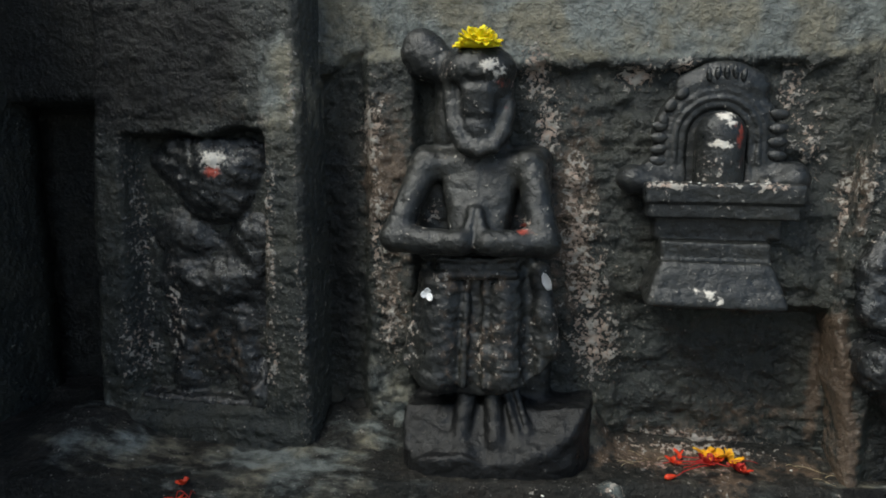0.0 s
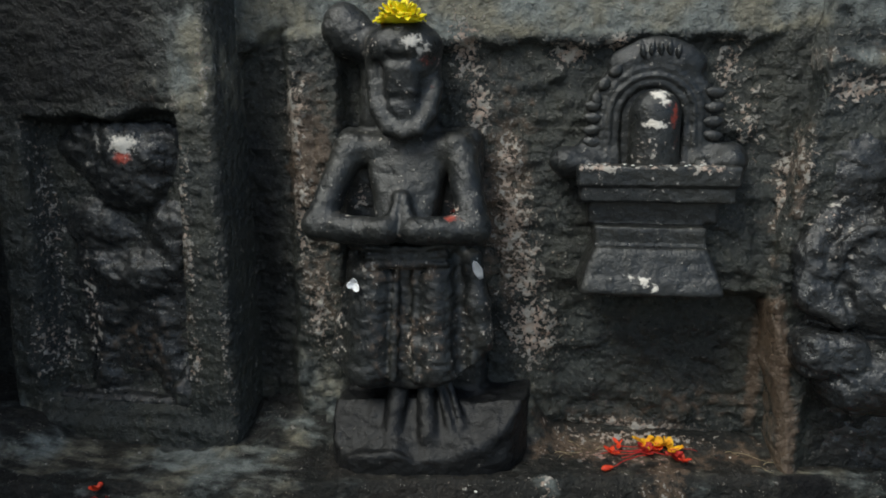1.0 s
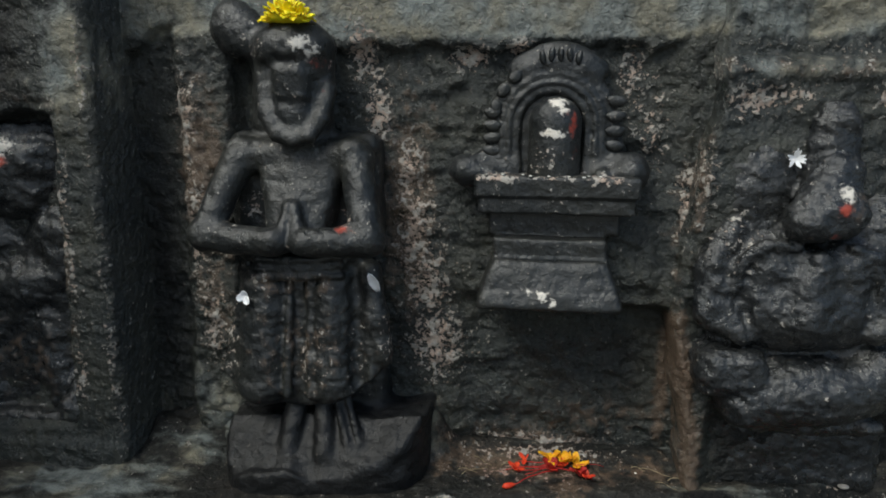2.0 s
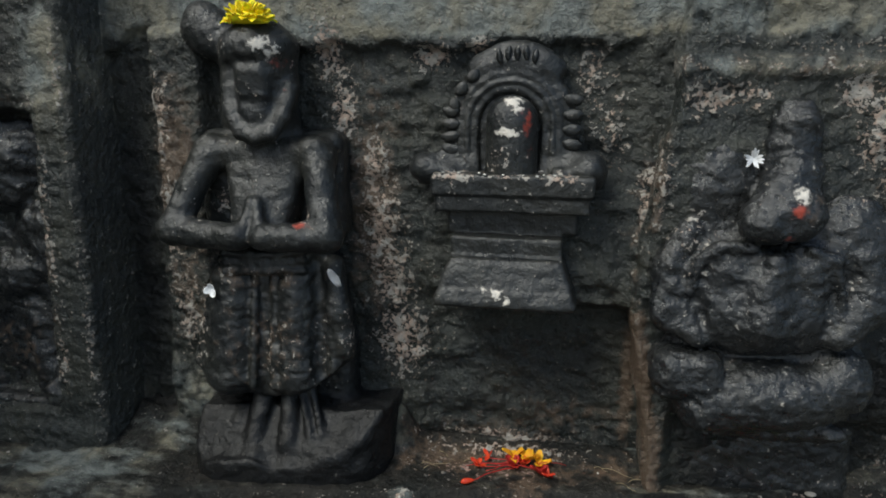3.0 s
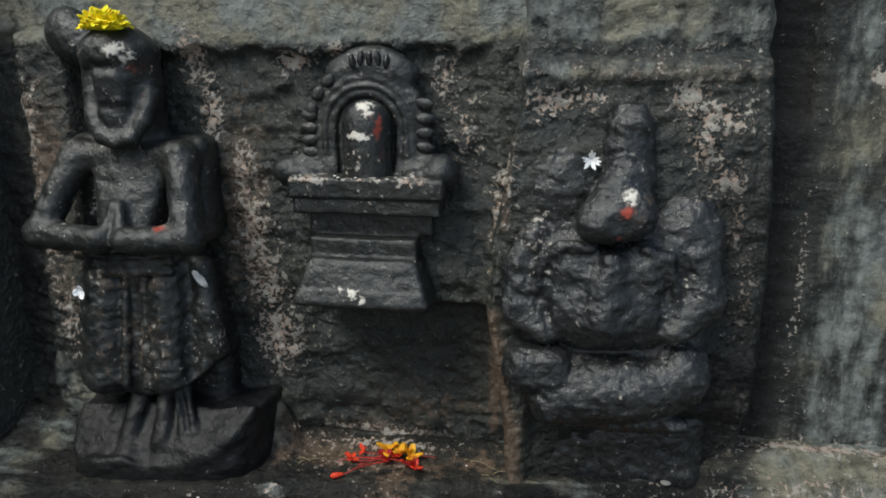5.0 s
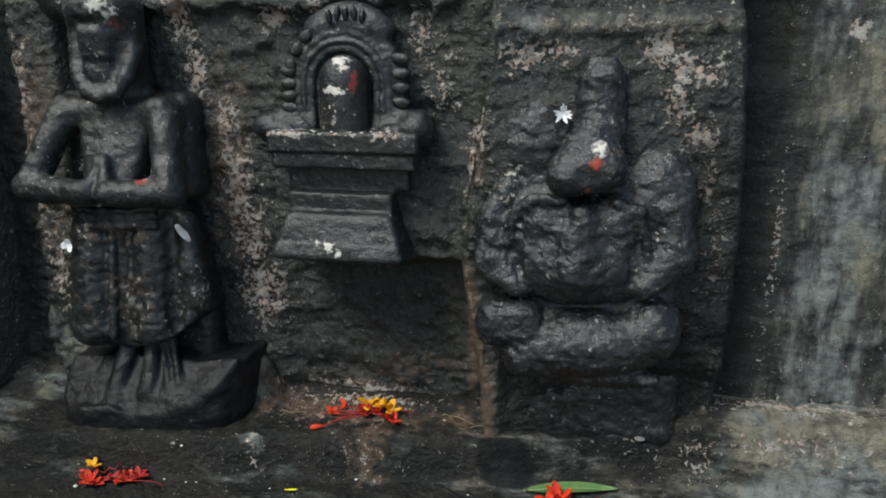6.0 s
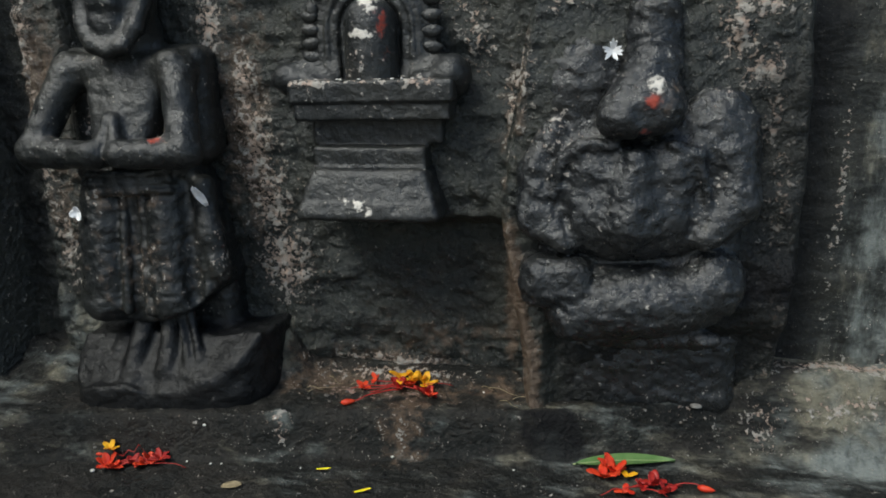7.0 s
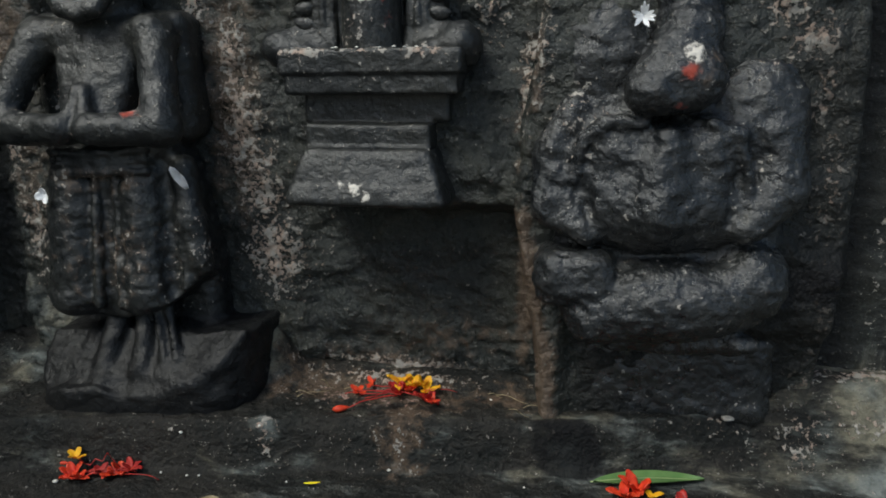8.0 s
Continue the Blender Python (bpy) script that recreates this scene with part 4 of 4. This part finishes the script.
spray("red_flower_spray", -0.048, 0.832,
      [((-0.025, -0.004), (0.035, 0.006), 0.0010), ((-0.02, 0.000), (0.042, 0.009), 0.0010), ((-0.02, -0.010), (0.032, -0.002), 0.0010), ((-0.015, -0.006), (0.028, 0.003), 0.0010), ((0.03, -0.002), (0.078, -0.002), 0.0007),
       ((-0.03, 0.002), (0.02, 0.008), 0.0009), ((-0.01, 0.002), (0.04, 0.010), 0.0010), ((0.0, -0.004), (0.03, 0.007), 0.0011)],
      [(-0.030, -0.012, 0.018, 6, scarlet), (-0.022, -0.016, 0.014, 5, scarlet), (-0.032, 0.000, 0.014, 4, orange), (0.024, 0.006, 0.016, 5, scarlet), (0.034, 0.010, 0.014, 5, crimson), (0.0, -0.002, 0.014, 5, crimson), (0.018, -0.004, 0.012, 5, scarlet), (0.008, 0.002, 0.013, 4, scarlet)],
      [(-0.046, -0.004, 10, 0.006)], "wilted scarlet flower cluster with thin trailing stalks")
spray("red_flower", -0.486, 0.772,
      [((0.0, 0.0), (0.03, 0.008), 0.0009), ((0.004, -0.004), (0.026, -0.012), 0.0009)],
      [(0.0, 0.0, 0.019, 6, scarlet), (-0.014, -0.008, 0.016, 4, crimson), (0.012, 0.006, 0.014, 4, scarlet)], [], "fallen scarlet flower on the dusty ledge")
spray("red_flower_spray", 0.600, 0.896,
      [((0.01, -0.008), (0.07, 0.000), 0.0008), ((0.0, -0.02), (-0.03, -0.03), 0.0009), ((0.06, 0.002), (0.105, -0.004), 0.0010), ((0.02, -0.012), (0.05, -0.025), 0.0010), ((0.03, -0.004), (-0.01, -0.024), 0.0010)],
      [(-0.012, 0.016, 0.023, 6, scarlet), (-0.026, 0.002, 0.020, 4, scarlet), (0.004, 0.008, 0.013, 3, orange), (0.035, -0.004, 0.018, 6, crimson), (0.05, -0.014, 0.015, 5, crimson), (0.0, -0.022, 0.013, 4, scarlet), (0.022, -0.010, 0.014, 4, crimson)],
      [(0.098, -0.004, -12, 0.011)], "scarlet flower with wilted crimson petals beside a green leaf")


def long_leaf():
    thing = tagged(new("oleander_leaf"), "long narrow green leaf with a pale midrib", "leaf")
    ax, ay, bx, by = 0.540, 0.918, 0.668, 0.944
    zs = max(top("ledge_floor", ax + (bx - ax) * k / 8, ay + 0.002, 0.01) for k in range(9)) + 0.002
    thing.location = (ax, ay, zs)
    bm = bmesh.new()
    n = 18
    for layer in (0, 1):
        rows = []
        for i in range(n + 1):
            t = i / n
            w = 0.0128 * math.sin(math.pi * t ** 0.85) ** 0.75 + 0.0003
            rows.append([bm.verts.new((t * (bx - ax), w * j + (by - ay) * t + 0.003 * math.sin(math.pi * t), 0.0035 * abs(j) + 0.002 * math.sin(3 * t) - 0.0007 * layer)) for j in (-1, -0.5, 0, 0.5, 1)])
        for i in range(n):
            for j in range(4):
                f = (rows[i][j], rows[i + 1][j], rows[i + 1][j + 1], rows[i][j + 1])
                bm.faces.new(f if not layer else f[::-1])
    part("blade", bm, green, thing)
    rib = bmesh.new()
    tube(rib, [(t / 12 * (bx - ax) - 0.004, (by - ay) * t / 12 + 0.003 * math.sin(math.pi * t / 12), 0.0006 + 0.002 * math.sin(3 * t / 12)) for t in range(13)], 0.0010, 0.0004)
    part("midrib", rib, rib_green, thing)


long_leaf()


def white_flower(name, host, x, z, n, size, label, wide=0.4, tilt=0):
    thing = tagged(new(name), label, "petal")
    thing.location = (x, front(host, x, z, 0.010) - 0.002, z)
    for k in range(n):
        bm = bmesh.new()
        a = radians(tilt + 360 * k / n + rng.uniform(-12, 12))
        petal(bm, (0, 0, 0), (math.cos(a), -0.35, math.sin(a)), (0, -1, 0), size * rng.uniform(0.75, 1.1), size * wide, 0.15, 0.0005, 0.25)
        part("petal", bm, white, thing)
    return thing


white_flower("white_blossom", "wall_block_east", 0.566, 0.467, 12, 0.014, "small white star-shaped blossom stuck on the stone", 0.24)
white_flower("white_petal", "standing_figure_statue", -0.137, 0.272, 3, 0.0125, "torn white petal stuck on the statue's hip", 0.75, 75)
white_flower("white_petal", "standing_figure_statue", 0.042, 0.279, 1, 0.031, "narrow white petal tucked at the statue's side", 0.36, 96)


def crumb(name, x, y, size, mat_, label, cat, flat=0.6, group=""):
    bm = bmesh.new()
    size *= 0.8
    bmesh.ops.create_icosphere(bm, subdivisions=2, radius=size)
    for q in bm.verts:
        k = 1 + 0.22 * noise.noise(q.co * (1.3 / size) + Vector((x * 50, y * 50, 0)))
        q.co = Vector((q.co.x * k * 1.25, q.co.y * k, q.co.z * k * flat))
    bmesh.ops.rotate(bm, verts=bm.verts, matrix=Matrix.Rotation(rng.uniform(0, 3), 3, "Z"))
    ob = part(name, bm, mat_, None, label)
    ob.location = (x, y, top("ledge_floor", x, y) + size * flat * 0.6)
    return tagged(ob, category=cat, group=group)


for gx, gy, gs in ((0.296, 0.900, 0.0024), (0.043, 0.866, 0.0026), (0.139, 0.883, 0.0022), (0.055, 0.850, 0.0018), (-0.096, 0.812, 0.0036), (0.07, 0.852, 0.0016), (0.02, 0.85, 0.002), (0.18, 0.86, 0.0016), (0.41, 0.985, 0.0018), (0.46, 0.90, 0.0016)):
    crumb("rice_grain", gx, gy, gs, grain_mat, "tiny white grain on the ledge", "grain", 0.7, "scattered grains")
crumb("pebble", 0.697, 0.988, 0.008, pebble_mat, "small flat grey pebble on the ledge edge", "pebble", 0.45)
for gx, gy, gs in ((0.19, 0.945, 0.0045), (0.165, 0.94, 0.0035), (0.20, 0.93, 0.003), (0.215, 0.96, 0.003), (0.755, 0.990, 0.004), (0.73, 0.985, 0.003), (0.18, 0.975, 0.0035)):
    crumb("stone_chip", gx, gy, gs, chip_mat, "small grey stone chip on the ledge", "stone chip", 0.5, "stone chips")


def strip(name, x, y, turn, length, width, mat_, label):
    bm = bmesh.new()
    petal(bm, (0, 0, 0.003), (math.cos(radians(turn)), math.sin(radians(turn)), 0), (0, 0, 1), length, width, 0.12, 0.0006, 0.3)
    ob = part(name, bm, mat_, None, label)
    ob.location = (x, y, top("ledge_floor", x, y, 0.009))
    return tagged(ob, category="petal")


strip("yellow_petal", 0.205, 0.854, 5, 0.020, 0.0032, yellow, "single narrow yellow petal fallen on the ledge")
strip("yellow_petal", 0.268, 0.818, 20, 0.022, 0.0034, yellow, "single curled yellow petal fallen on the ledge")
strip("dry_leaf", 0.095, 0.806, 8, 0.026, 0.012, straw, "small dry brown leaf scrap on the ledge")
for k in range(9):
    gx = 0.19 + 0.0185 * k + rng.uniform(-0.009, 0.009)
    bm = bmesh.new()
    bmesh.ops.create_icosphere(bm, subdivisions=1, radius=rng.uniform(0.0011, 0.0022))
    ob = part("rice_grain", bm, grain_mat, None, "tiny white grain on the shrine slab")
    ob.location = (gx, 0.952 + rng.uniform(-0.006, 0.004) - (0.012 if 0.24 < gx < 0.31 else 0), 0.4405)
    ob.scale = (1.5, 1, 0.7)
    tagged(ob, category="grain", group="scattered grains")


def straw_bit(x, y, turn, length):
    bm = bmesh.new()
    z0 = top("ledge_floor", x, y, 0.008)
    c, q = math.cos(radians(turn)), math.sin(radians(turn))
    tube(bm, [(length * (k / 6 - 0.5) * c - 0.003 * math.sin(k) * q, length * (k / 6 - 0.5) * q + 0.003 * math.sin(k) * c, 0.002 + 0.002 * math.sin(math.pi * k / 6)) for k in range(7)], 0.0006, 0.0004, 4)
    ob = part("straw", bm, straw, None, "thin dry brown straw fibre on the ledge")
    ob.location = (x, y, z0)
    tagged(ob, category="straw", group="straw fibres")


for k in range(9):
    straw_bit(rng.uniform(0.16, 0.26) if k < 5 else rng.uniform(0.41, 0.47), rng.uniform(0.955, 1.0), rng.uniform(-35, 35), rng.uniform(0.02, 0.05))
